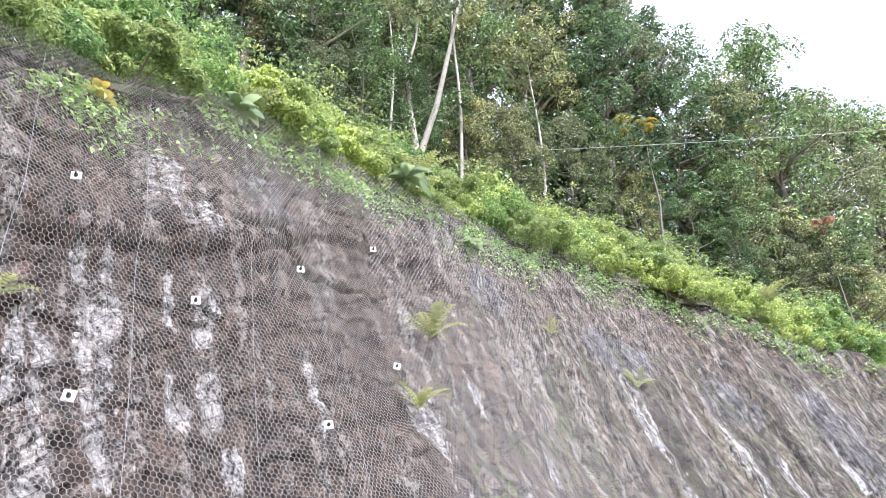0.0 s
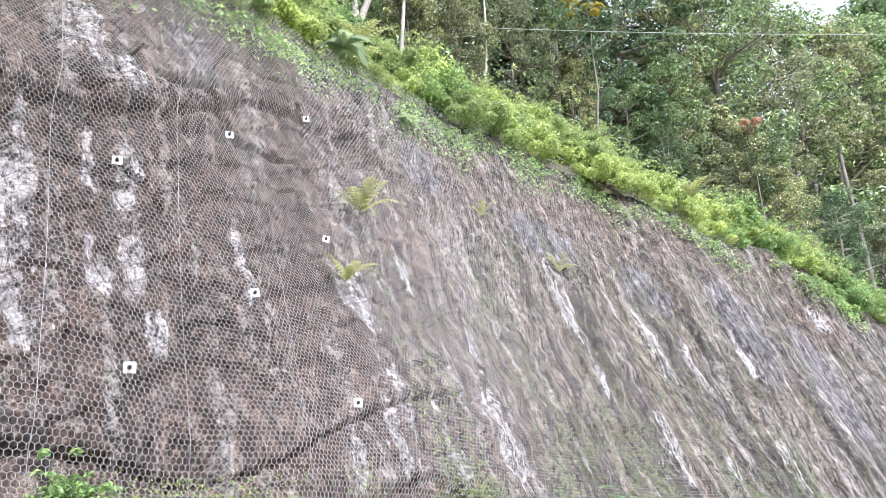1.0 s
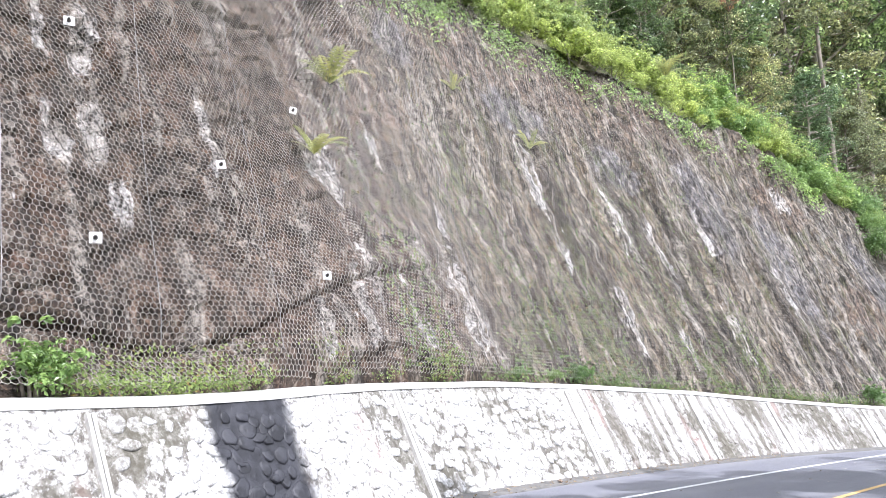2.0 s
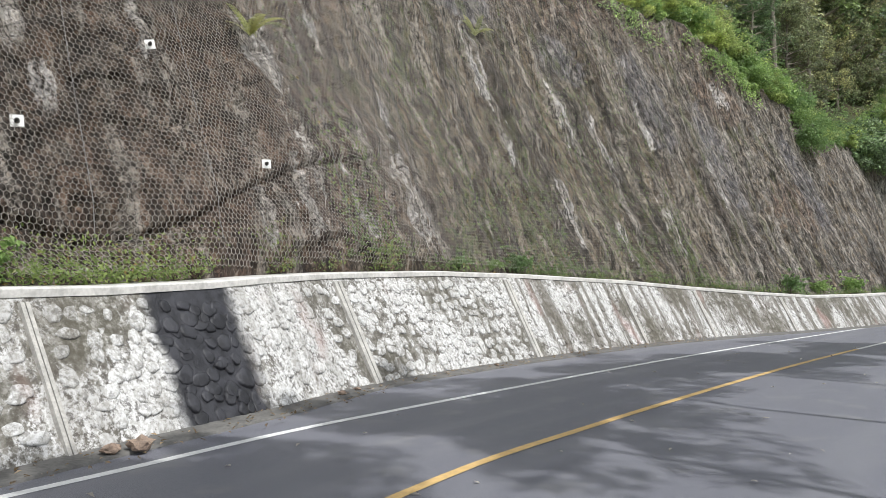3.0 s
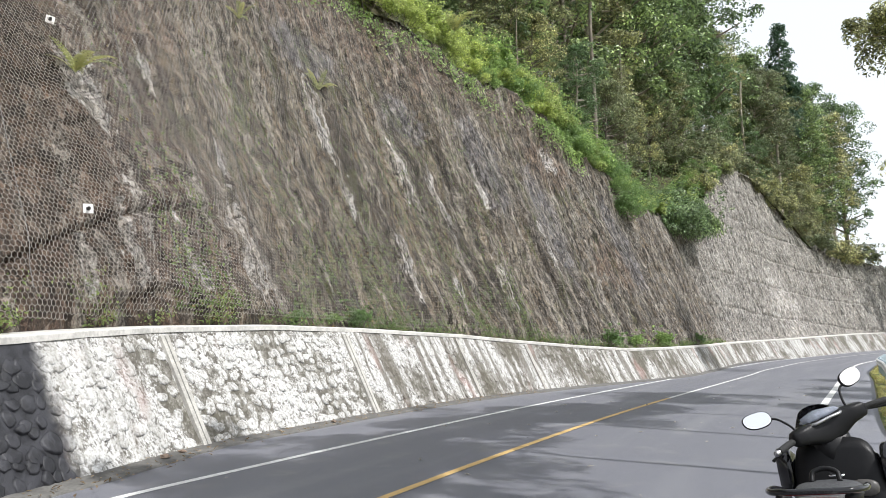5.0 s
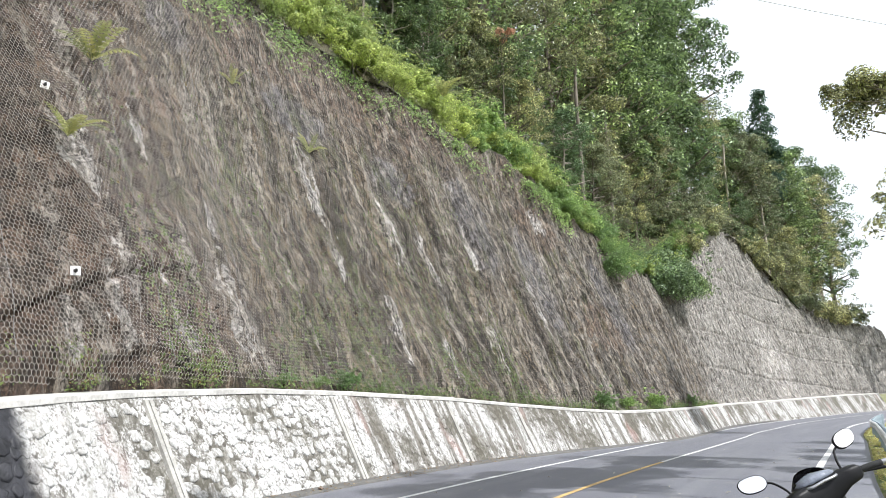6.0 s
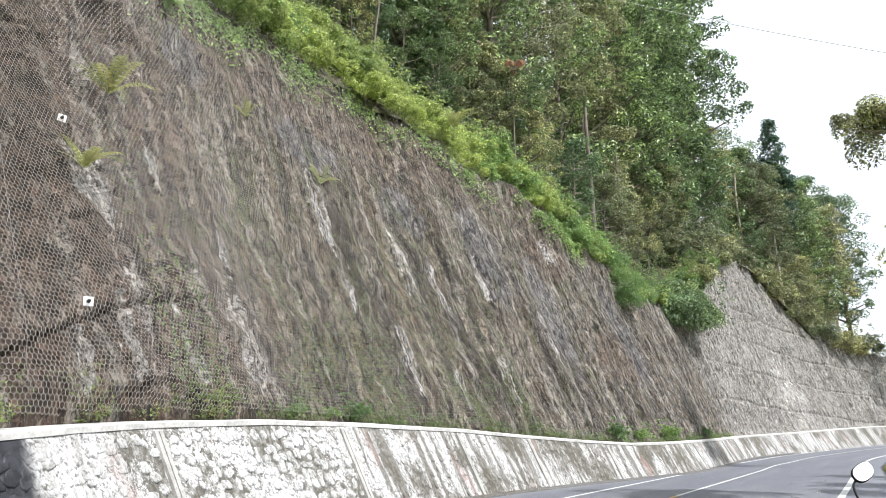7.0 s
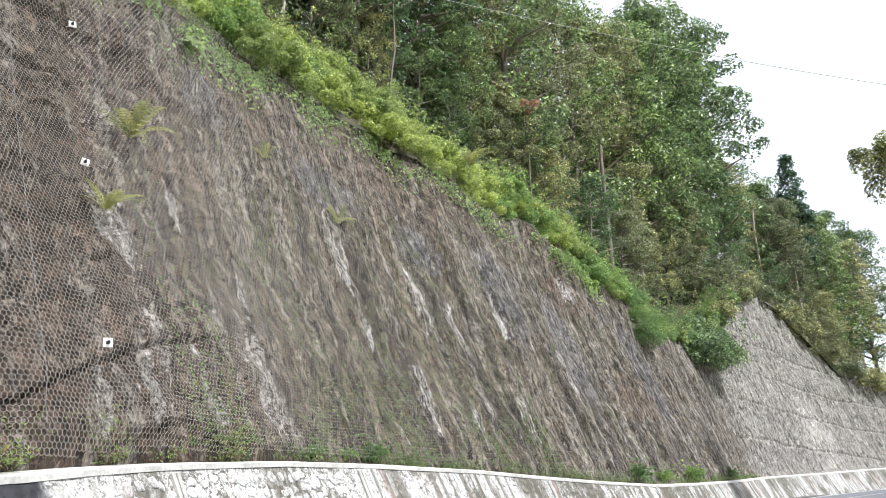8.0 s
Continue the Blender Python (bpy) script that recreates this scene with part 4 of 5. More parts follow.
# single accents in the forest
gold = tree("golden_tree", 121, GOLD_LEAF, BARK, 11.2, 1.5, 0.80, 900, 0.24, "slim tree with a golden yellow crown before the forest", clumps=12, trunk_r=0.08)
gold.matrix_world = upright(hill(18.2, 5.0), 20)
red = tree("red_tree", 122, RED_LEAF, BARK, 10.4, 1.0, 0.86, 420, 0.24, "slim tree with young reddish leaves before the forest", clumps=8, trunk_r=0.07)
red.matrix_world = upright(hill(32.0, 4.6), 20)

# pale trunks that show before the forest's dark
for q, dd, hh, r0, bend in ((8.4, 5.2, 13, 0.11, 0.02), (4.6, 4.8, 10, 0.07, 0.03), (45, 4.6, 15, 0.24, 0.01), (51, 4.4, 14, 0.2, 0.012), (88, 4, 16, 0.22, 0.01), (83, 5, 17, 0.2, 0.012), (-2, 5, 9, 0.07, 0.02), (12.5, 5.2, 12, 0.09, 0.02)):
    rt = new("pale_tree")
    pts = [(bend * z * math.sin(z * 0.4), bend * z * 0.5, z) for z in np.linspace(-0.5, hh, 9)]
    vv, ff = tube_arrays(pts, np.linspace(r0, r0 * 0.5, 9), 7)
    put("trunk", raw_mesh("trunk", vv, ff, smooth=True), BARK if 40 < q < 60 else PALE_BARK, rt)
    rg = np.random.default_rng(int(abs(q) * 10))
    cc = np.array([pts[-1]]) + rg.normal(size=(9, 3)) * np.array([1.2, 1.2, 0.9])
    vv, ff = crown_leaves(rg, cc, np.full(9, 0.7), 130, 0.26)
    put("crown", raw_mesh("crown", vv, ff), OLIVE_LEAF, rt)
    tagged(rt, "slender tree with a straight pale trunk before the forest", "tree")
    rt.matrix_world = upright(hill(q, dd))
# the forked tree beside them
rt = new("forked_tree")
limbs = [[(0, 0, -0.4), (0.05, 0, 1.2), (0.1, 0, 2.2)], [(0.1, 0, 2.2), (-0.3, 0.1, 4.5), (-0.5, 0, 7), (-1.6, 0.2, 10)], [(0.15, 0, 1.2), (1.1, 0.2, 4.2), (1.9, 0.1, 7), (2.6, 0.3, 11)], [(-0.5, 0, 7), (-0.1, 0.2, 9), (0.3, 0, 12)]]
vv, ff = join_arrays([tube_arrays(l, np.linspace(a, b, len(l)), 7) for l, (a, b) in zip(limbs, ((0.26, 0.2), (0.15, 0.07), (0.16, 0.07), (0.08, 0.04)))])
put("trunk", raw_mesh("trunk", vv, ff, smooth=True), PALE_BARK, rt)
rg = np.random.default_rng(77)
cc = np.array([limbs[1][-1], limbs[2][-1], limbs[3][-1]])[rg.integers(0, 3, 16)] + rg.normal(size=(16, 3)) * 1.1
vv, ff = crown_leaves(rg, cc, np.full(16, 0.8), 130, 0.28)
put("crown", raw_mesh("crown", vv, ff), OLIVE_LEAF, rt)
tagged(rt, "forked tree with bare pale limbs at the forest edge", "tree")
rt.matrix_world = upright(hill(5.9, 5.0), -15)

# ---- rockfall netting ----
def netting(s0, s1, cw, ch, radius, sides):
    ni, nj = int((s1 - s0) / cw), int(15.0 / ch)
    I, J = np.meshgrid(np.arange(ni), np.arange(nj), indexing="ij")
    shift = (J % 2) * 0.5
    S = s0 + (I + shift) * cw
    Hb = 1.25 + J * ch
    # a hexagon's lower left, bottom and lower right corners
    def corner(ds, dh):
        s, h = S + ds * cw, Hb + dh * ch
        s2 = s + 0.05 * (grain(s * 1.1, h * 1.1, 81) - 0.5) + 0.012 * (grain(s * 9, h * 9, 82) - 0.5)
        out = 0.18 + broad(s, h) * np.clip((h - wall_top(s)) / 0.5, 0, 1) + 0.10 * grain(s * 0.8, h * 0.5, 83)
        return face(s2, h, out)
    a, b, c, d = corner(-0.5, 0), corner(0, -0.34), corner(0.5, 0), corner(-0.5, 0.66)
    keep = ((Hb < crest(S) + 0.6) & (Hb > wall_top(S) + 0.10)).ravel()
    A = np.concatenate([q.reshape(-1, 3)[keep] for q in (a, b, a)])
    B = np.concatenate([q.reshape(-1, 3)[keep] for q in (b, c, d)])
    t = B - A
    t /= np.linalg.norm(t, axis=1)[:, None] + 1e-9
    n0 = np.array([0.85, -0.33, 0.4])
    u = np.cross(t, n0)
    u /= np.linalg.norm(u, axis=1)[:, None] + 1e-9
    w = np.cross(t, u)
    m_ = len(A)
    if sides == 2:
        V = np.stack([A - u * radius, A + u * radius, B + u * radius, B - u * radius], 1).reshape(-1, 3)
        return V, np.arange(4 * m_).reshape(-1, 4)
    off = [u * math.cos(q) * radius + w * math.sin(q) * radius for q in (0.5, 2.6, 4.7)]
    V = np.stack([A + off[0], A + off[1], A + off[2], B + off[0], B + off[1], B + off[2]], 1).reshape(-1, 3)
    k = np.arange(m_)[:, None] * 6
    F = np.concatenate([k + np.array([[0, 1, 4, 3]]), k + np.array([[1, 2, 5, 4]]), k + np.array([[2, 0, 3, 5]])])
    return V, F


v, f = join_arrays([netting(-10, 0, 0.084, 0.073, 0.0037, 3), netting(0, 6, 0.087, 0.075, 0.0034, 2), netting(6, 13, 0.092, 0.080, 0.0026, 2), netting(13, 22, 0.098, 0.085, 0.0018, 2)])
tagged(put("rockfall_netting", raw_mesh("rockfall_netting", v, f), WIRE), "grey hexagonal steel wire netting draped over the rock", "netting", kind="stuff")

# steel ropes that hold the netting
def rope(s_top, s_low, h0, h1, parent_name="steel_rope"):
    hh = np.linspace(h0, h1, 40)
    ss = np.interp(hh, [h0, h1], [s_low, s_top])
    out = 0.22 + broad(ss, hh) + 0.10 * grain(ss * 0.8, hh * 0.5, 83)
    vv, ff = tube_arrays(face(ss, hh, out), 0.0055, 5)
    ob = put(parent_name, raw_mesh(parent_name, vv, ff, smooth=True), ROPE)
    return tagged(ob, "steel rope running down over the wire netting", "steel rope", "ropes of the netting")


for st, sl in ((-9.6, -9.9), (-7.5, -7.8), (-5.4, -6.2), (-3.2, -4.2), (-0.8, -2.4), (2.2, 0.8), (5.2, 3.6), (8.6, 6.9)):
    rope(st, sl, 2.15, float(crest(st)) + 0.2)


def anchor(s, h, turn):
    """A square bearing plate with its bolt, pressed on the netting."""
    root = new("anchor_plate")
    bm = bmesh.new()
    bmesh.ops.create_cube(bm, size=1)
    bmesh.ops.scale(bm, vec=(0.145, 0.145, 0.016), verts=bm.verts)
    bmesh.ops.bevel(bm, geom=bm.edges[:], offset=0.004, segments=1, affect="EDGES")
    part("plate", bm, PLATE, root, smooth=False)
    bm = bmesh.new()
    bmesh.ops.create_cone(bm, cap_ends=True, segments=6, radius1=0.034, radius2=0.028, depth=0.035)
    bmesh.ops.translate(bm, vec=(0, 0, 0.025), verts=bm.verts)
    part("nut", bm, BOLT, root, "dark steel nut", False)
    bm = bmesh.new()
    bmesh.ops.create_cone(bm, cap_ends=True, segments=8, radius1=0.016, radius2=0.016, depth=0.06)
    bmesh.ops.translate(bm, vec=(0, 0, 0.05), verts=bm.verts)
    part("bolt", bm, BOLT, root, "dark steel bolt")
    x, y, nx, ny = along(s)
    out = Vector((-float(nx) - 0.7 * float(ny), -float(ny) + 0.7 * float(nx), 0.15)).normalized()
    level = Vector((0, 0, 1)).cross(out).normalized()
    q = Matrix((level, out.cross(level), out)).transposed().to_4x4()
    p = face(np.array(s), np.array(h), 0.25 + broad(np.array(s), np.array(h)))
    root.matrix_world = Matrix.Translation([float(c) for c in p]) @ q @ pose(0, 0, 0, 0, 0, turn)
    return tagged(root, "white square anchor plate bolted through the netting", "anchor plate", "anchor plates")


for s, h, t in ((-4.8, 6.75, 4), (-6.7, 4.5, -6), (-6.9, 7.95, 6), (-2.6, 5.1, 12), (-0.15, 7.15, -8), (0.15, 10.55, 8), (-2.3, 8.6, 8), (-4.9, 3.5, 5), (-1.0, 3.4, 3)):
    anchor(s, h, t)


# ferns and weeds
def fern(seed, size, fronds, label):
    """Arching fronds, each a rib with paired leaflets."""
    rng = np.random.default_rng(seed)
    root = new("fern")
    for i in range(fronds):
        a = rng.uniform(0, 2 * np.pi)
        rise, reach = rng.uniform(0.65, 1.3), rng.uniform(0.55, 1.05)
        t = np.linspace(0, 1, 12)
        rib = size * np.stack([np.cos(a) * reach * t, np.sin(a) * reach * t, rise * t - 0.85 * t * t * reach], 1)
        vv, ff = tube_arrays(rib, np.linspace(0.008, 0.002, 12) * size, 4)
        side = np.array([-math.sin(a), math.cos(a), 0.0])
        vs, fs, k = [vv], [ff], len(vv)
        for j in range(1, 12):
            ln = size * 0.12 * math.sin(math.pi * min(1, 0.12 + t[j] * 0.86)) + 0.02
            for sg in (-1, 1):
                c = rib[j]
                d = rib[j] - rib[j - 1]
                tip = c + side * sg * ln + d * 0.6 + np.array([0, 0, -0.15 * ln])
                m1, m2 = c + d * 0.5 + side * sg * ln * 0.4, c - d * 0.35 + side * sg * ln * 0.4
                vs.append(np.array([c, m1, tip, m2]))
                fs.append(np.array([[k, k + 1, k + 2, k + 3]]))
                k += 4
        put("frond", raw_mesh("frond", np.vstack(vs), np.vstack(fs)), FERN_LEAF, root)
    return tagged(root, label, "fern")


def on_face(s, h, out=0.0):
    return face(np.array(float(s)), np.array(float(h)), out + float(relief(np.array(float(s)), np.array(float(h)))))


fern_a = fern(401, 1.05, 11, "large yellow-green fern growing through the netting")
plant_out(fern_a, [(on_face(1.45, 8.7, 0.3), 0, 1.0), (on_face(-0.15, 6.05, 0.3), 80, 0.7), (on_face(9.5, 9.7, 0.1), 150, 0.75), (on_face(6.6, 10.9, 0.1), 200, 0.6), (on_face(2.6, 15.0, 0.2), 30, 1.2),
                   (on_face(-2.9, 13.2, 0.2), 60, 1.0), (on_face(18.5, 15.2, 0.8), 10, 1.2), (on_face(-7.6, 5.8, 0.1), 120, 0.7)], "ferns on the cutting")


def broad_plant(seed, size, leaves, material, label):
    """A rosette of broad drooping leaves, each folded along its rib."""
    rng = np.random.default_rng(seed)
    root = new("broad_leaved_plant")
    u = np.linspace(0, 1, 8)
    for i in range(leaves):
        a = i * 2.4 + rng.uniform(-0.3, 0.3)
        reach, rise = size * rng.uniform(0.6, 1.0), size * rng.uniform(0.35, 1.0)
        ax, side = np.array([math.cos(a), math.sin(a), 0.0]), np.array([-math.sin(a), math.cos(a), 0.0])
        rib = np.outer(u * reach, ax) + np.outer(rise * u - 0.9 * reach * u ** 2, [0, 0, 1.0])
        wide = 0.17 * size * np.sin(np.pi * np.clip(u * 0.94 + 0.05, 0, 1)) ** 0.8
        lift = np.outer(0.3 * wide, [0, 0, 1.0])
        V = np.stack([rib - np.outer(wide, side) + lift, rib, rib + np.outer(wide, side) + lift], 1)
        put("leaf", raw_mesh("leaf", V.reshape(-1, 3), grid_faces(8, 3), smooth=True), material, root)
    return tagged(root, label, "plant")


PALE_LEAF = leaf_material("pale_broad_leaf", (0.13, 0.20, 0.08), (0.42, 0.50, 0.30))
pale_plant = broad_plant(411, 0.75, 15, PALE_LEAF, "pale green broad-leaved plant below the crest bushes")
plant_out(pale_plant, [(on_face(-3.2, 12.9, 0.25), 0, 1.0), (on_face(2.1, 14.6, 0.3), 70, 1.25), (on_face(4.3, 13.4, 0.2), 130, 0.8)], "broad-leaved plants under the crest")
gold_plant = broad_plant(412, 0.5, 13, GOLD_LEAF, "yellow broad-leaved plant growing through the netting")
gold_plant.matrix_world = upright(on_face(-6.4, 11.0, 0.15), 30)


def weeds(name, seed, n, s0, s1, h0, h1, size, material, label, clump=1.2, out=0.15):
    """Small leaves in drifts over the rock."""
    rng = np.random.default_rng(seed)
    s, h = rng.uniform(s0, s1, n * 4), rng.uniform(0, 1, n * 4) ** 1.4
    hh = h0(s) + h * (h1(s) - h0(s))
    lush = 0.55 * grain(s * clump, hh * clump * 0.5, seed) + 0.3 * grain(s * clump * 2.7, hh * 2.1, seed + 1) + 0.15 * grain(s * 9, hh * 7, seed + 2)
    keep = np.clip((lush - 0.40) * 4.5, 0, 1) * (1 - h) ** 1.8 > rng.uniform(0, 1, n * 4)
    s, hh = s[keep][:n], hh[keep][:n]
    p = face(s, hh, relief(s, hh) + rng.uniform(0.02, out, len(s)))
    x, y, nx, ny = along(s)
    nrm = np.stack([-nx, -ny, np.full(len(s), 0.9)], 1) + rng.normal(size=(len(s), 3)) * 0.6
    v, f = leaf_arrays(p, size * rng.uniform(0.5, 1.4, len(s)), nrm, rng)
    return tagged(put(name, raw_mesh(name, v, f), material), label, "weeds", kind="stuff")


weeds("wall_top_weeds", 501, 5200, -10, 2, lambda s: wall_top(s) + 0.03, lambda s: wall_top(s) + 0.9 + 0 * s, 0.055, GRASS_LEAF, "small green weeds along the top of the stone wall", 0.8, 0.5)
weeds("wall_top_weeds", 502, 5000, 2, 50, lambda s: wall_top(s) + 0.03, lambda s: wall_top(s) + 0.5 + 0 * s, 0.085, GRASS_LEAF, "small green weeds along the top of the stone wall", 0.7, 0.35)
weeds("face_weeds", 503, 9000, 1, 17, lambda s: wall_top(s) + 0.3, lambda s: crest(s), 0.08, GRASS_LEAF, "small weeds and moss scattered over the rock", 0.55)
weeds("face_weeds", 504, 9000, -9, 30, lambda s: crest(s) - 0.1, lambda s: crest(s) - 2.2, 0.13, BUSH_LEAF, "trailing weeds below the crest of the cutting", 0.6, 0.4)
bush_s = shrub("low_bush", 131, BUSH_LEAF, 0.9, 0.6, 500, 0.09, "small bright green bush on top of the stone wall")
plant_out(bush_s, [(on_face(q, float(wall_top(q)) + 0.12, 0.1), 50 * q, k) for q, k in ((7.0, 0.8), (6.0, 0.5), (22.4, 1.15), (25.4, 1.0), (28.8, 1.2), (37.3, 0.9), (-5.8, 0.9), (4.6, 0.5))], "small bushes on the wall top")

# ---- power line over the slope ----
u = np.linspace(0, 1, 60)
wp = np.outer(1 - u, [-6.6, 29.3, 25.4]) + np.outer(u, [46.0, 41.0, 25.6])
wp[:, 2] -= 2.2 * 4 * u * (1 - u) * 0.45
vv, ff = tube_arrays(wp, 0.016, 5)
tagged(put("power_line", raw_mesh("power_line", vv, ff, smooth=True), plain("cable_sheath", (0.45, 0.47, 0.42), 0.6, 0, 0.1, 3, 0)), "thin pale power line strung before the forest", "power line")

# ---- guard rail and sign on the outer verge ----
RAIL_WHITE = plain("white_rail_paint", (0.75, 0.76, 0.76), 0.5, 0, 0.12, 6, 0.1)
RAIL_BLUE = plain("pale_blue_post", (0.36, 0.44, 0.50), 0.6, 0, 0.2, 6, 0.15)


def verge(s, lat):
    x, y = np.interp(s, mid_s, mid_xy[:, 0]), np.interp(s, mid_s, mid_xy[:, 1])
    nx, ny = np.interp(s, mid_s, mid_n[:, 0]), np.interp(s, mid_s, mid_n[:, 1])
    return x + nx * lat, y + ny * lat, ground_z(x, y)


M0 = float(mid_s[np.argmin(np.linalg.norm(mid_xy - [8.4, 20], axis=1))])
rail = new("guard_rail")
rs = np.arange(M0 - 6, M0 + 42, 0.5)
prof = [(0, 0.42), (0.05, 0.46), (0.05, 0.52), (0.0, 0.57), (0.05, 0.62), (0.05, 0.70), (0, 0.74), (-0.02, 0.74), (0.02, 0.66), (-0.03, 0.57), (0.02, 0.48), (-0.02, 0.42)]
X, Y, Z = verge(rs[:, None], np.array([[-5.55 + a for a, b in prof + prof[:1]]]))
V = np.stack([X, Y, Z + np.array([[b for a, b in prof + prof[:1]]])], -1)
put("beam", raw_mesh("beam", V.reshape(-1, 3), grid_faces(len(rs), len(prof) + 1), smooth=False), RAIL_WHITE, rail, "white corrugated steel beam")
post_me = None
for q in np.arange(M0 - 6, M0 + 42, 1.5):
    x, y, z = verge(q, -5.66)
    if post_me is None:
        bm = bmesh.new()
        bmesh.ops.create_cube(bm, size=1)
        bmesh.ops.scale(bm, vec=(0.13, 0.13, 0.86), verts=bm.verts)
        bmesh.ops.bevel(bm, geom=bm.edges[:], offset=0.012, segments=1, affect="EDGES")
        po = part("post", bm, RAIL_BLUE, rail, "pale blue post", False)
        post_me = po.data
    else:
        po = put("post", post_me, None, rail)
    po.location = (float(x), float(y), float(z) + 0.33)
tagged(rail, "white guard rail on pale blue posts along the verge", "guard rail")

sign = new("road_sign")
vv, ff = tube_arrays([(0, 0, -0.3), (0, 0, 3), (0, 0, 5.4)], 0.08, 10)
put("pole", raw_mesh("pole", vv, ff, smooth=True), RAIL_WHITE, sign, "white steel pole")
for sg in (-1, 1):
    vv, ff = tube_arrays([(0, 0, 5.3), (sg * 0.9, 0, 6.6)], 0.06, 8)
    put("strut", raw_mesh("strut", vv, ff, smooth=True), RAIL_WHITE, sign)
bm = bmesh.new()
bmesh.ops.create_cube(bm, size=1)
bmesh.ops.scale(bm, vec=(2.6, 0.06, 0.75), verts=bm.verts)
bmesh.ops.translate(bm, vec=(0.3, -0.08, 7.3), verts=bm.verts)
bmesh.ops.bevel(bm, geom=bm.edges[:], offset=0.02, segments=1, affect="EDGES")
part("board", bm, plain("green_sign_face", (0.05, 0.22, 0.16), 0.5, 0, 0.15, 4, 0), sign, "green sign board", False)
tagged(sign, "green road sign on a white forked pole by the verge", "road sign")
sign.matrix_world = pose(30.9, 37.0, 0, 0, 0, -25)

# grass on the verge
rng = np.random.default_rng(601)
n = 9000
q, lat = rng.uniform(M0 - 16, M0 + 45, n), -5.2 - 2.4 * rng.uniform(0, 1, n) ** 1.6
X, Y, Z = verge(q, lat)
keep = grain(X * 0.9, Y * 0.9, 66) > 0.34
P = np.stack([X, Y, Z - 0.09 + rng.uniform(0, 0.12, n)], 1)[keep]
v, f = leaf_arrays(P, rng.uniform(0.07, 0.22, len(P)), rng.normal(size=(len(P), 3)) + np.array([0.3, -0.6, 0.3]), rng, 4.0)
tagged(put("verge_grass", raw_mesh("verge_grass", v, f), leaf_material("dry_grass", (0.24, 0.27, 0.09), (0.60, 0.58, 0.28), 0.15)), "dry yellow-green grass along the outer road verge", "grass", kind="stuff")

# litter in the gutter and leaves on the asphalt
n = 520
s = rng.uniform(-8, 14, n)
x, y, nx, ny = along(s)
o = 0.02 - rng.uniform(0, 0.75, n) ** 1.3
P = np.stack([x + nx * o, y + ny * o, np.full(n, 0.055) + 0.02 * rng.uniform(0, 1, n)], 1)
v, f = leaf_arrays(P, rng.uniform(0.03, 0.09, n), rng.normal(size=(n, 3)) * 0.3 + np.array([0, 0, 1]), rng, 2.2)
tagged(put("gutter_litter", raw_mesh("gutter_litter", v, f), leaf_material("dead_leaf", (0.10, 0.07, 0.04), (0.34, 0.27, 0.17))), "dead leaves and grit lying in the gutter", "litter", kind="stuff")
n = 90
q, lat = rng.uniform(M0 - 20, M0 + 12, n), rng.uniform(-3.6, 2.4, n)
X, Y, Z = verge(q, lat)
v, f = leaf_arrays(np.stack([X, Y, Z + 0.034], 1), rng.uniform(0.04, 0.12, n), rng.normal(size=(n, 3)) * 0.12 + np.array([0, 0, 1]), rng, 2.6)
tagged(put("fallen_leaves", raw_mesh("fallen_leaves", v, f), leaf_material("bleached_leaf", (0.30, 0.28, 0.24), (0.60, 0.57, 0.52))), "bleached fallen leaves scattered on the asphalt", "leaves", kind="stuff")


def rubble(seed, at, size):
    rg = np.random.default_rng(seed)
    bm = bmesh.new()
    bmesh.ops.create_icosphere(bm, subdivisions=2, radius=1)
    for vtx in bm.verts:
        k = 0.75 + 0.5 * noise.noise(vtx.co * 1.7 + Vector((seed, 0, 0)))
        vtx.co = Vector((vtx.co.x * size[0] * k, vtx.co.y * size[1] * k, vtx.co.z * size[2] * k))
    ob = part("fallen_rock", bm, plain("broken_rock", (0.27, 0.2, 0.15), 0.9, 0, 0.4, 9, 0.6), None, "", False)
    ob.matrix_world = pose(*at, 0, 0, rg.uniform(0, 180))
    return tagged(ob, "brown broken rock lying in the gutter below the wall", "rock", "rocks in the gutter")


for k, (s, o, r) in enumerate(((-5.1, -0.32, 0.14), (-5.35, -0.22, 0.10), (-4.9, -0.18, 0.07), (-1.2, -0.12, 0.07), (-0.7, -0.10, 0.05), (3.6, -0.2, 0.05))):
    x, y, nx, ny = along(s)
    rubble(k, (float(x + nx * o), float(y + ny * o), 0.05 + r * 0.3), (r * 1.4, r, r * 0.6))

# ---- parked scooter ----
GLOSS_BLACK = plain("gloss_black_paint", (0.012, 0.012, 0.014), 0.12, 0, 0.2, 6, 0)
BLACK = plain("black_plastic", (0.010, 0.010, 0.011), 0.42, 0, 0.2, 30, 0.1)
BLACK.node_tree.nodes["Principled BSDF"].inputs["Specular IOR Level"].default_value = 0.2
GREY_PANEL = plain("dark_grey_panel", (0.09, 0.085, 0.08), 0.4, 0, 0.15, 12, 0.05)
SEAT = plain("grey_vinyl", (0.055, 0.056, 0.06), 0.55, 0, 0.15, 60, 0.2)
RUBBER = plain("rubber", (0.025, 0.025, 0.025), 0.8, 0, 0.2, 60, 0.3)
CHROME = plain("chrome", (0.75, 0.75, 0.75), 0.15, 1.0, 0.05, 10, 0)
RED_LENS = plain("red_lens", (0.24, 0.006, 0.008), 0.08, 0, 0.25, 25, 0)
CLEAR_LENS = plain("clear_lens", (0.52, 0.40, 0.36), 0.1, 0, 0.2, 25, 0)
DIAL = plain("dial_glass", (0.22, 0.24, 0.29), 0.06, 0, 0.3, 15, 0)
MIRROR = plain("mirror_glass", (0.92, 0.92, 0.93), 0.02, 1.0, 0.0, 4, 0)
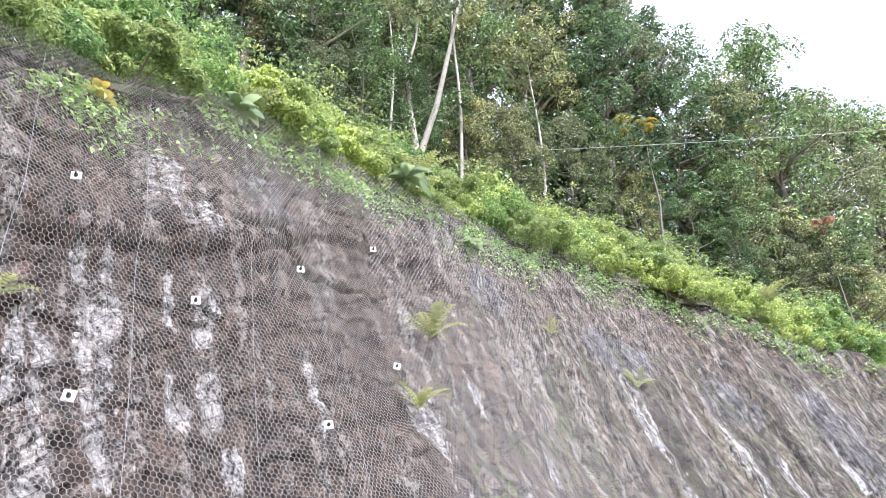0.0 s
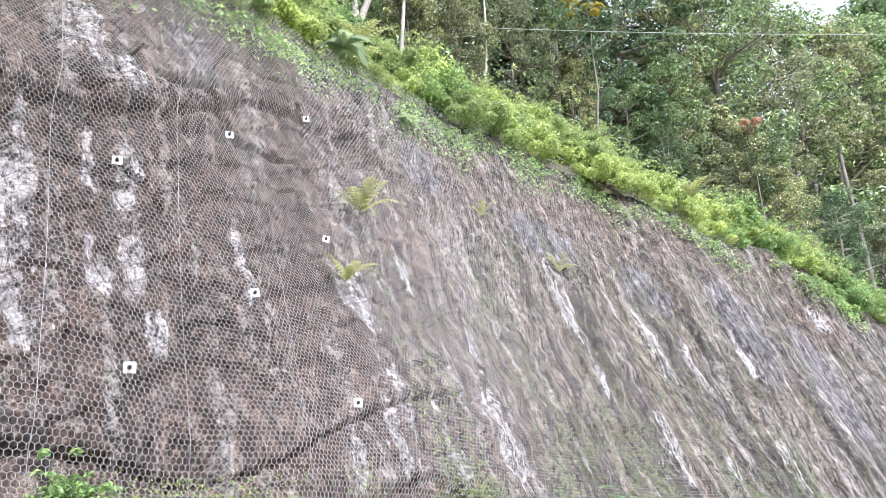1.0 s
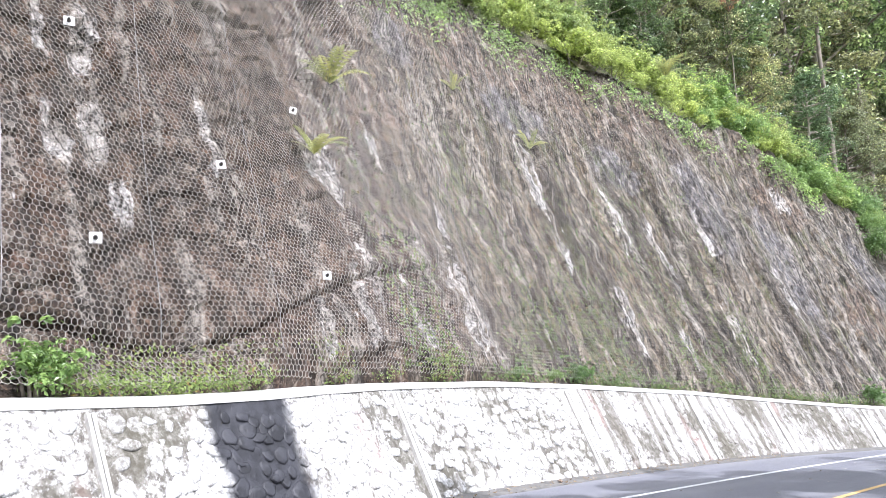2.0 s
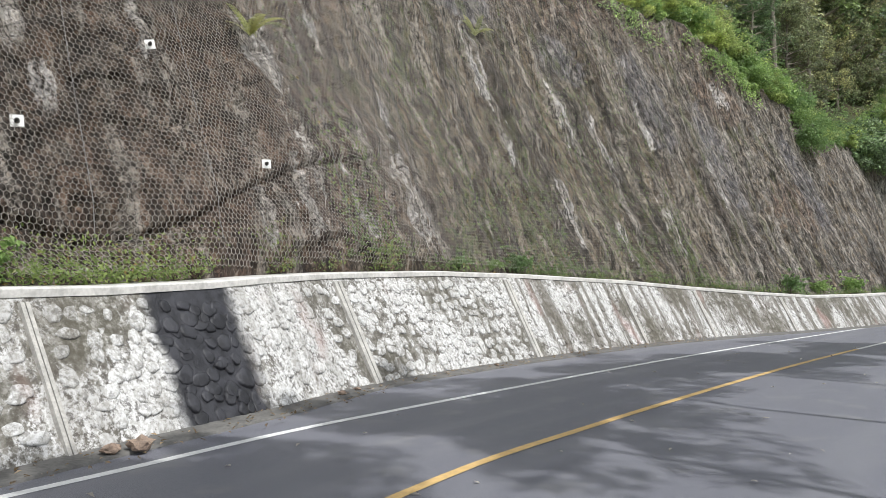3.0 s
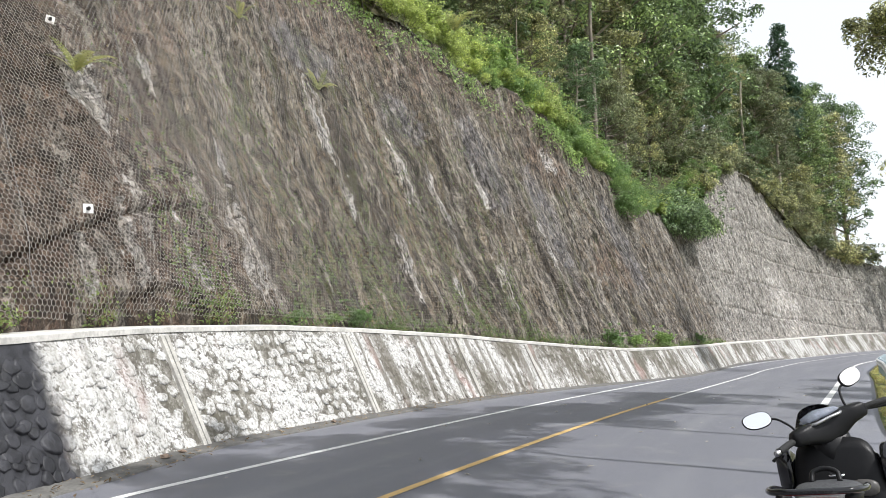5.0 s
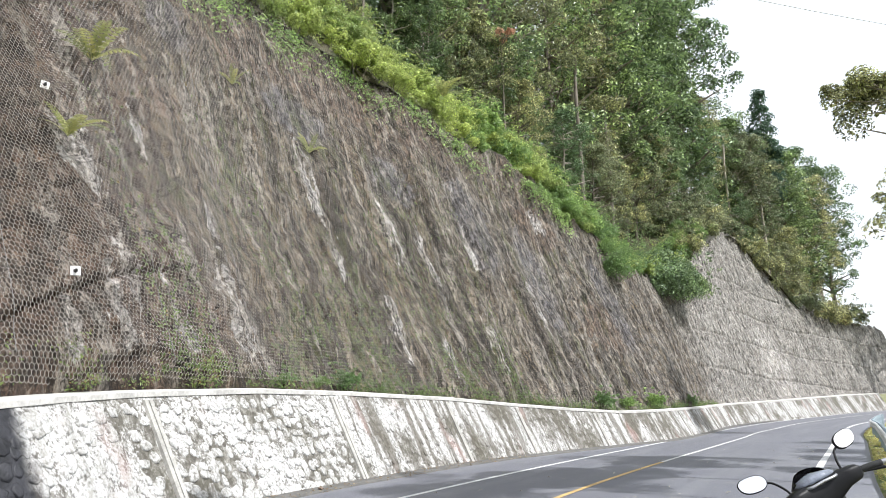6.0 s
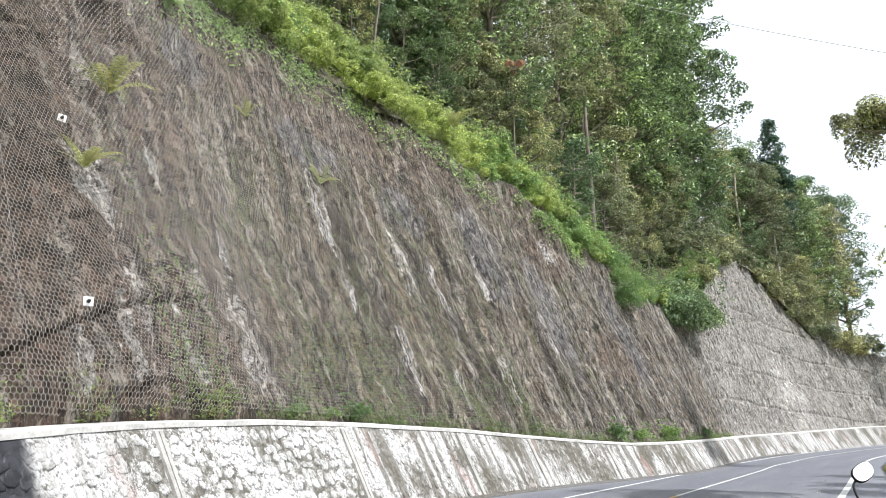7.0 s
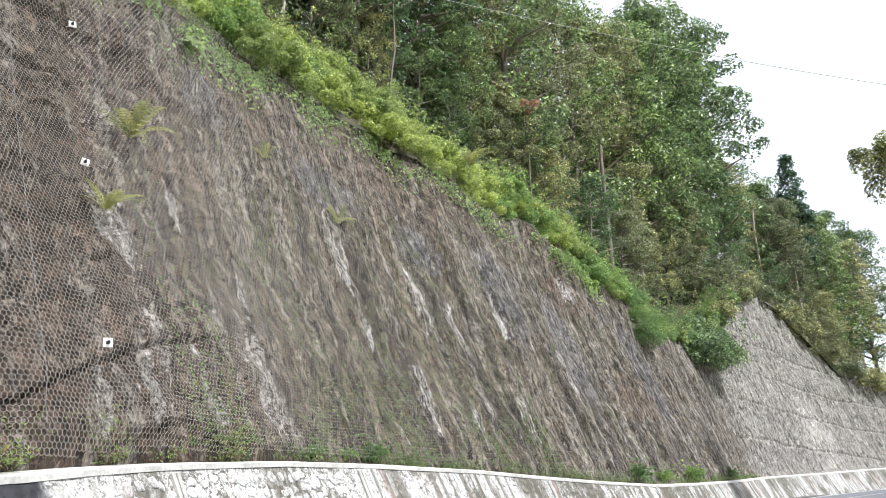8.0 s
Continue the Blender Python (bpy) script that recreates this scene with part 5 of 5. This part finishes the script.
SILVER = plain("silver_paint", (0.42, 0.42, 0.43), 0.3, 0.8, 0.1, 12, 0)


def loft(name, rings, material, parent, label="", sides=20, axis="y", power=2.6):
    """A body through rounded-box rings (station, u, v, half width, half height) along an axis."""
    V, n = [], sides
    a = np.arange(n) * 2 * np.pi / n
    ca, sa = np.cos(a), np.sin(a)
    cx, cz = np.sign(ca) * np.abs(ca) ** (2 / power), np.sign(sa) * np.abs(sa) ** (2 / power)
    for st, u0, v0, hw, hh in rings:
        if axis == "y":
            V.append(np.stack([u0 + cx * hw, np.full(n, st), v0 + cz * hh], 1))
        elif axis == "x":
            V.append(np.stack([np.full(n, st), u0 + cx * hw, v0 + cz * hh], 1))
        else:
            V.append(np.stack([u0 + cx * hw, v0 + cz * hh, np.full(n, st)], 1))
    bm = bmesh.new()
    rows_ = [[bm.verts.new(c) for c in ring] for ring in V]
    for r0, r1 in zip(rows_, rows_[1:]):
        for i in range(n):
            bm.faces.new((r0[i], r0[(i + 1) % n], r1[(i + 1) % n], r1[i]))
    bm.faces.new(rows_[0][::-1])
    bm.faces.new(rows_[-1])
    return part(name, bm, material, parent, label)


def pipe(name, pts, radii, material, parent, label="", sides=10, rounds=8):
    """A bent rod: the points are joined by a smooth line."""
    p = np.array(pts, float)
    q = np.vstack([2 * p[0] - p[1], p, 2 * p[-1] - p[-2]])
    out = []
    for a, b, c, d in zip(q, q[1:], q[2:], q[3:]):
        for w_ in np.linspace(0, 1, rounds, endpoint=False):
            out.append(0.5 * (2 * b + (c - a) * w_ + (2 * a - 5 * b + 4 * c - d) * w_ ** 2 + (3 * b - a - 3 * c + d) * w_ ** 3))
    out.append(p[-1])
    out = np.array(out)
    r = np.interp(np.linspace(0, 1, len(out)), np.linspace(0, 1, len(np.atleast_1d(radii))) if np.ndim(radii) else [0, 1], radii if np.ndim(radii) else [radii, radii])
    vv, ff = tube_arrays(out, r, sides)
    bm = bmesh.new()
    vs = [bm.verts.new(c) for c in vv]
    for fc in ff:
        bm.faces.new([vs[i] for i in fc])
    bm.faces.new(vs[:sides][::-1])
    bm.faces.new(vs[-sides:])
    return part(name, bm, material, parent, label)


def wheel(parent, y):
    bm = bmesh.new()
    R, r, n, k = 0.22, 0.048, 32, 10
    grid = [[bm.verts.new(((r * 0.9) * math.sin(b), (R + r * math.cos(b)) * math.cos(a), (R + r * math.cos(b)) * math.sin(a)))
             for b in np.arange(k) * 2 * np.pi / k] for a in np.arange(n) * 2 * np.pi / n]
    for i in range(n):
        for j in range(k):
            bm.faces.new((grid[i][j], grid[(i + 1) % n][j], grid[(i + 1) % n][(j + 1) % k], grid[i][(j + 1) % k]))
    w_ = new("wheel")
    w_.parent = parent
    w_.location = (0, y, R + r)
    part("tyre", bm, RUBBER, w_)
    pcs = [tube_arrays([(0, (R - 0.03) * math.cos(a), (R - 0.03) * math.sin(a)) for a in np.linspace(0, 2 * np.pi, 33)], 0.024, 6), tube_arrays([(-0.05, 0, 0), (0.05, 0, 0)], 0.045, 10)]
    for i in range(5):
        a = i * 2 * np.pi / 5
        pcs.append(tube_arrays([(0, 0.03 * math.cos(a), 0.03 * math.sin(a)), (0, (R - 0.03) * math.cos(a + 0.2), (R - 0.03) * math.sin(a + 0.2))], 0.016, 5))
    vv, ff = join_arrays(pcs)
    put("rim", raw_mesh("rim", vv, ff, smooth=True), BLACK, w_)


bike = new("scooter")
wheel(bike, -0.42)
wheel(bike, 0.82)
loft("rear_body", [(-0.66, 0, 0.77, 0.07, 0.02), (-0.62, 0, 0.765, 0.17, 0.05), (-0.5, 0, 0.72, 0.20, 0.10), (-0.3, 0, 0.65, 0.20, 0.15), (-0.05, 0, 0.57, 0.19, 0.18), (0.12, 0, 0.48, 0.16, 0.19), (0.18, 0, 0.46, 0.13, 0.17)], GREY_PANEL, bike, "dark metallic grey rear body")
loft("belly", [(-0.55, 0, 0.42, 0.06, 0.06), (-0.4, 0, 0.40, 0.10, 0.10), (0.1, 0, 0.33, 0.13, 0.10), (0.5, 0, 0.30, 0.15, 0.06), (0.6, 0, 0.34, 0.12, 0.05)], BLACK, bike)
loft("seat", [(-0.50, 0.0, 0.80, 0.06, 0.012), (-0.46, 0.0, 0.805, 0.10, 0.022), (-0.3, 0.0, 0.80, 0.13, 0.035), (-0.14, 0, 0.785, 0.14, 0.045), (-0.1, 0, 0.775, 0.14, 0.045), (0.05, 0, 0.755, 0.14, 0.05), (0.2, 0, 0.735, 0.095, 0.045), (0.27, 0, 0.71, 0.05, 0.03)], SEAT, bike, "smooth grey vinyl seat")
loft("tail_lamp", [(-0.72, 0, 0.782, 0.04, 0.018), (-0.70, 0, 0.782, 0.115, 0.036), (-0.65, 0, 0.782, 0.15, 0.048), (-0.58, 0, 0.78, 0.16, 0.048)], RED_LENS, bike, "glossy red tail lamp")
for sg in (-1, 1):
    loft("indicator", [(-0.69, sg * 0.128, 0.784, 0.015, 0.018), (-0.66, sg * 0.148, 0.788, 0.024, 0.028), (-0.55, sg * 0.168, 0.785, 0.024, 0.030)], CLEAR_LENS, bike, "clear indicator lens", 14)
pipe("grab_rail", [(-0.155, -0.24, 0.80), (-0.185, -0.42, 0.845), (-0.18, -0.60, 0.862), (-0.11, -0.69, 0.87), (0.11, -0.69, 0.87), (0.18, -0.60, 0.862), (0.185, -0.42, 0.845), (0.155, -0.24, 0.80)], 0.0135, GLOSS_BLACK, bike, "glossy black grab rail")
for sg in (-1, 1):
    loft("rail_bracket", [(-0.66, sg * 0.13, 0.835, 0.02, 0.02), (-0.52, sg * 0.14, 0.82, 0.03, 0.03), (-0.40, sg * 0.14, 0.80, 0.02, 0.03)], BLACK, bike, "", 12)
pipe("strap_loop", [(-0.06, -0.16, 0.825), (-0.05, -0.13, 0.865), (0.0, -0.12, 0.88), (0.05, -0.13, 0.865), (0.06, -0.16, 0.825)], 0.012, BLACK, bike)
loft("rear_fender", [(-0.80, 0, 0.47, 0.06, 0.012), (-0.75, 0, 0.52, 0.075, 0.03), (-0.66, 0, 0.62, 0.09, 0.06), (-0.58, 0, 0.68, 0.10, 0.05)], BLACK, bike)
plate = new("licence_plate")
plate.parent = bike
bm = bmesh.new()
bmesh.ops.create_cube(bm, size=1)
bmesh.ops.scale(bm, vec=(0.25, 0.006, 0.10), verts=bm.verts)
bmesh.ops.translate(bm, vec=(0, -0.80, 0.55), verts=bm.verts)
part("plate_sheet", bm, BLACK, plate, "", False)
for k in range(3):
    bm = bmesh.new()
    bmesh.ops.create_cube(bm, size=1)
    bmesh.ops.scale(bm, vec=(0.055, 0.003, 0.045), verts=bm.verts)
    bmesh.ops.translate(bm, vec=(-0.075 + 0.075 * k, -0.806, 0.555), verts=bm.verts)
    part("plain_bar", bm, PLATE, plate, "", False)
pipe("exhaust", [(0.13, 0.15, 0.22), (0.15, -0.2, 0.24), (0.16, -0.62, 0.33)], [0.02, 0.05, 0.05], BLACK, bike)
pipe("side_stand", [(-0.10, 0.10, 0.25), (-0.20, 0.06, 0.10), (-0.26, 0.05, -0.03)], 0.013, BLACK, bike)
# front body: leg shield with glove boxes, and the apron before it
loft("leg_shield", [(0.36, 0, 0.36, 0.17, 0.03), (0.40, 0, 0.46, 0.205, 0.12), (0.44, 0, 0.66, 0.215, 0.24), (0.48, 0, 0.74, 0.20, 0.22), (0.53, 0, 0.80, 0.17, 0.15)], BLACK, bike, "matt black inner leg shield", 24, "y", 4.0)
loft("apron", [(0.46, 0, 0.70, 0.235, 0.19), (0.54, 0, 0.71, 0.225, 0.19), (0.64, 0, 0.71, 0.17, 0.15), (0.72, 0, 0.69, 0.10, 0.09), (0.75, 0, 0.68, 0.05, 0.04)], GLOSS_BLACK, bike, "glossy black front apron", 20, "y", 4.0)
for sg in (-1, 1):
    loft("wing", [(0.42, sg * 0.235, 0.79, 0.018, 0.06), (0.46, sg * 0.255, 0.80, 0.04, 0.115), (0.56, sg * 0.265, 0.79, 0.045, 0.125), (0.66, sg * 0.235, 0.76, 0.04, 0.09), (0.72, sg * 0.18, 0.73, 0.02, 0.04)], GLOSS_BLACK, bike, "glossy black angular wing of the apron", 16, "y", 5.0)
    loft("glove_box", [(0.40, sg * 0.115, 0.70, 0.06, 0.035), (0.42, sg * 0.115, 0.70, 0.07, 0.045), (0.45, sg * 0.115, 0.70, 0.07, 0.045)], GREY_PANEL, bike, "", 14)
pipe("bag_hook", [(-0.03, 0.415, 0.78), (-0.03, 0.375, 0.775), (0.03, 0.375, 0.775), (0.03, 0.415, 0.78)], 0.007, CHROME, bike, "chrome bag hook")
loft("front_fender", [(0.56, 0, 0.42, 0.05, 0.02), (0.68, 0, 0.54, 0.075, 0.03), (0.82, 0, 0.575, 0.08, 0.03), (0.98, 0, 0.52, 0.06, 0.02), (1.04, 0, 0.46, 0.03, 0.01)], GLOSS_BLACK, bike)
for sg in (-1, 1):
    pipe("fork_leg", [(sg * 0.075, 0.62, 0.62), (sg * 0.08, 0.82, 0.27)], 0.02, SILVER, bike)

# steered parts: the bar is turned to the left about the raked steering head
bar = new("handlebar")
bar.parent = bike
head, rake, turned = Vector((0, 0.53, 0.90)), 26, 40
bar.matrix_local = Matrix.Translation(head) @ pose(0, 0, 0, rake) @ pose(0, 0, 0, 0, 0, turned) @ pose(0, 0, 0, -rake) @ Matrix.Translation(-head)
loft("handle_cover", [(-0.235, 0.455, 1.03, 0.022, 0.022), (-0.21, 0.46, 1.03, 0.045, 0.040), (-0.14, 0.49, 1.025, 0.06, 0.05), (-0.06, 0.525, 1.01, 0.085, 0.075), (0, 0.535, 1.0, 0.09, 0.085), (0.06, 0.525, 1.01, 0.085, 0.075), (0.14, 0.49, 1.025, 0.06, 0.05), (0.21, 0.46, 1.03, 0.045, 0.040), (0.235, 0.455, 1.03, 0.022, 0.022)], BLACK, bar, "black handlebar cover", 20, "x", 3.8)
loft("head_stock", [(0.80, 0, 0.50, 0.09, 0.06), (0.90, 0, 0.515, 0.10, 0.07), (0.98, 0, 0.53, 0.11, 0.08)], BLACK, bar, "", 16, "z")
dash = loft("instrument", [(-0.115, 0.51, 1.072, 0.03, 0.014), (-0.09, 0.515, 1.08, 0.055, 0.022), (0, 0.52, 1.09, 0.075, 0.028), (0.09, 0.515, 1.08, 0.055, 0.022), (0.115, 0.51, 1.072, 0.03, 0.014)], DIAL, bar, "dark glossy instrument panel", 16, "x")
pipe("instrument_rim", [(-0.125, 0.50, 1.07), (-0.08, 0.435, 1.062), (0, 0.425, 1.065), (0.08, 0.435, 1.062), (0.125, 0.50, 1.07)], 0.008, SILVER, bar, "silver trim")
# visor: a curved shell standing before the instrument
bm = bmesh.new()
gv = []
for i in range(13):
    a = math.pi * (i / 12)
    row_ = []
    for j in range(5):
        q = j / 4
        row_.append(bm.verts.new((-math.cos(a) * (0.15 - 0.05 * q * q), 0.52 + math.sin(a) * (0.10 - 0.03 * q), 1.04 + 0.10 * q * (0.55 + 0.45 * math.sin(a)))))
    gv.append(row_)
for i in range(12):
    for j in range(4):
        bm.faces.new((gv[i][j], gv[i + 1][j], gv[i + 1][j + 1], gv[i][j + 1]))
bmesh.ops.solidify(bm, geom=bm.faces[:], thickness=0.006)
part("visor", bm, GLOSS_BLACK, bar, "glossy black visor")
for sg in (-1, 1):
    pipe("grip", [(sg * 0.215, 0.45, 1.03), (sg * 0.27, 0.435, 1.028), (sg * 0.345, 0.415, 1.02)], [0.0165, 0.018, 0.0175], RUBBER, bar, "ribbed black rubber grip", 14)
    pipe("bar_end", [(sg * 0.345, 0.415, 1.02), (sg * 0.372, 0.408, 1.018)], 0.015, SILVER, bar)
    pipe("switch_box", [(sg * 0.165, 0.468, 1.03), (sg * 0.215, 0.45, 1.03)], 0.031, BLACK, bar, "", 12)
    pipe("lever", [(sg * 0.18, 0.50, 1.03), (sg * 0.25, 0.495, 1.015), (sg * 0.33, 0.475, 0.995), (sg * 0.38, 0.455, 0.985)], [0.009, 0.008, 0.0065, 0.009], BLACK, bar, "black brake lever")
    pipe("mirror_stem", [(sg * 0.165, 0.49, 1.055), (sg * 0.175, 0.51, 1.10), (sg * 0.21, 0.54, 1.155), (sg * 0.26, 0.55, 1.175)], 0.0065, BLACK, bar)
    turn_m = pose(sg * 0.31, 0.55, 1.19, -16, 0, sg * 10)
    ell = [(0.078 * math.copysign(abs(math.cos(a)) ** 0.8, math.cos(a)) * (1 + 0.06 * math.sin(a)), 0.046 * math.copysign(abs(math.sin(a)) ** 0.85, math.sin(a)) + 0.01 * math.cos(a) * sg) for a in np.arange(24) * 2 * np.pi / 24]
    bm = bmesh.new()
    r0 = [bm.verts.new((a, 0, b)) for a, b in ell]
    r1 = [bm.verts.new((a, 0.012, b)) for a, b in ell]
    r2 = [bm.verts.new((a * 0.75, 0.032, b * 0.7)) for a, b in ell]
    for q0, q1 in ((r0, r1), (r1, r2)):
        for i in range(24):
            bm.faces.new((q0[i], q0[(i + 1) % 24], q1[(i + 1) % 24], q1[i]))
    bm.faces.new(r2)
    bm.faces.new(r0[::-1])
    part("mirror_shell", bm, BLACK, bar).matrix_local = turn_m
    bm = bmesh.new()
    bm.faces.new([bm.verts.new((a * 0.94, -0.004, b * 0.92)) for a, b in ell])
    part("mirror_glass", bm, MIRROR, bar, "bright mirror glass", False).matrix_local = turn_m
tagged(bike, "black motor scooter leaning on its side stand", "scooter")
bike.matrix_world = pose(2.52, 3.62, 0.02, 0, -8, -38) @ Matrix.Scale(1.08, 4)

# ---- joints of the wall ----
def joint(s, wide):
    for k, off in enumerate((-0.5, 0.5)):
        hh = np.linspace(0, float(wall_top(s)) - 0.12, 14)
        prof_ = [(-0.5, -0.02), (-0.42, 0.045), (0.42, 0.045), (0.5, -0.02)]
        ss = np.array([s + off * wide * 1.12 + a * wide for a, b in prof_])
        oo = np.array([b for a, b in prof_])
        S, Hq = np.meshgrid(ss, hh, indexing="ij")
        me = raw_mesh("joint_strip", face(S, Hq, np.repeat(oo[:, None], len(hh), 1)).reshape(-1, 3), grid_faces(4, len(hh)), np.stack([S, Hq], -1).reshape(-1, 2))
        put("joint_strip", me, CONCRETE, wall)


for s, wide in ((-11.2, 0.11), (-5.6, 0.05), (0.1, 0.10), (5.65, 0.11), (11.1, 0.07), (15.1, 0.07), (20.6, 0.09), (26.1, 0.09), (31.5, 0.09), (37, 0.09), (42.5, 0.09), (48, 0.09)):
    joint(s, wide)


# ---- stones of the wall ----
def stone_arrays(s, h, ws_, hs_, proud, rg, n=9):
    a = np.arange(n) * 2 * np.pi / n + rg.uniform(0, 0.7)
    k = rg.uniform(0.74, 1.2, n)
    us, uh = np.cos(a) * k, np.sin(a) * k
    lift = rg.uniform(-0.25, 0.25, 2)
    S = np.concatenate([s + us * ws_, s + us * ws_ * 0.92, s + us * ws_ * 0.68, [s]])
    Hq = np.concatenate([h + uh * hs_, h + uh * hs_ * 0.92, h + uh * hs_ * 0.68, [h]])
    tilt = lift[0] * (S - s) + lift[1] * (Hq - h)
    O = np.concatenate([np.full(n, -0.03), np.full(n, proud * 0.72), np.full(n, proud * 0.98), [proud]]) + tilt * 0.5
    F = []
    for r_ in (0, 1):
        for i in range(n):
            j = (i + 1) % n
            F += [(r_ * n + i, r_ * n + j, (r_ + 1) * n + j), (r_ * n + i, (r_ + 1) * n + j, (r_ + 1) * n + i)]
    for i in range(n):
        F.append((2 * n + i, 2 * n + (i + 1) % n, 3 * n))
    return face(S, Hq, O), np.array(F), np.stack([S, Hq], 1)


rg = np.random.default_rng(701)
single, rest, rest_uv = 0, [], []
for row in range(9):
    s = -12.0 + (row % 2) * 0.14
    while s < 66:
        far = s > 13
        s += rg.uniform(0.15, 0.33) * (1.25 if far else 1.0)
        top = float(wall_top(s))
        h = min(top - 0.16, max(0.09, 0.11 + row * (top - 0.2) / 9 + rg.uniform(-0.075, 0.075)))
        near_joint = min(abs(s - q) for q in (-11.2, -5.6, 0.1, 5.65, 11.1, 15.1, 20.6, 26.1, 31.5, 37, 42.5, 48))
        if near_joint < 0.22:
            continue
        clear = 0.97 if 0.3 < s < 5.4 or -4.4 < s < -2.4 else (0.5 if s > 5.6 else 0.72)
        if rg.uniform() > clear:
            continue
        v, f, uvs = stone_arrays(s, h, rg.uniform(0.075, 0.16), rg.uniform(0.06, 0.125), rg.uniform(0.006, 0.026) * (0.7 if far else 1), rg, 7 if far else 9)
        if -4.6 < s < 5.0 and single < 290:
            single += 1
            put("stone", raw_mesh("stone", v, f, uvs, True), STONE, wall)
        else:
            rest.append((v, f))
            rest_uv.append(uvs)
v, f = join_arrays(rest)
ob = put("stonework", raw_mesh("stonework", v, f, np.vstack(rest_uv), True), STONE, wall)
ob["kind"] = "stuff"
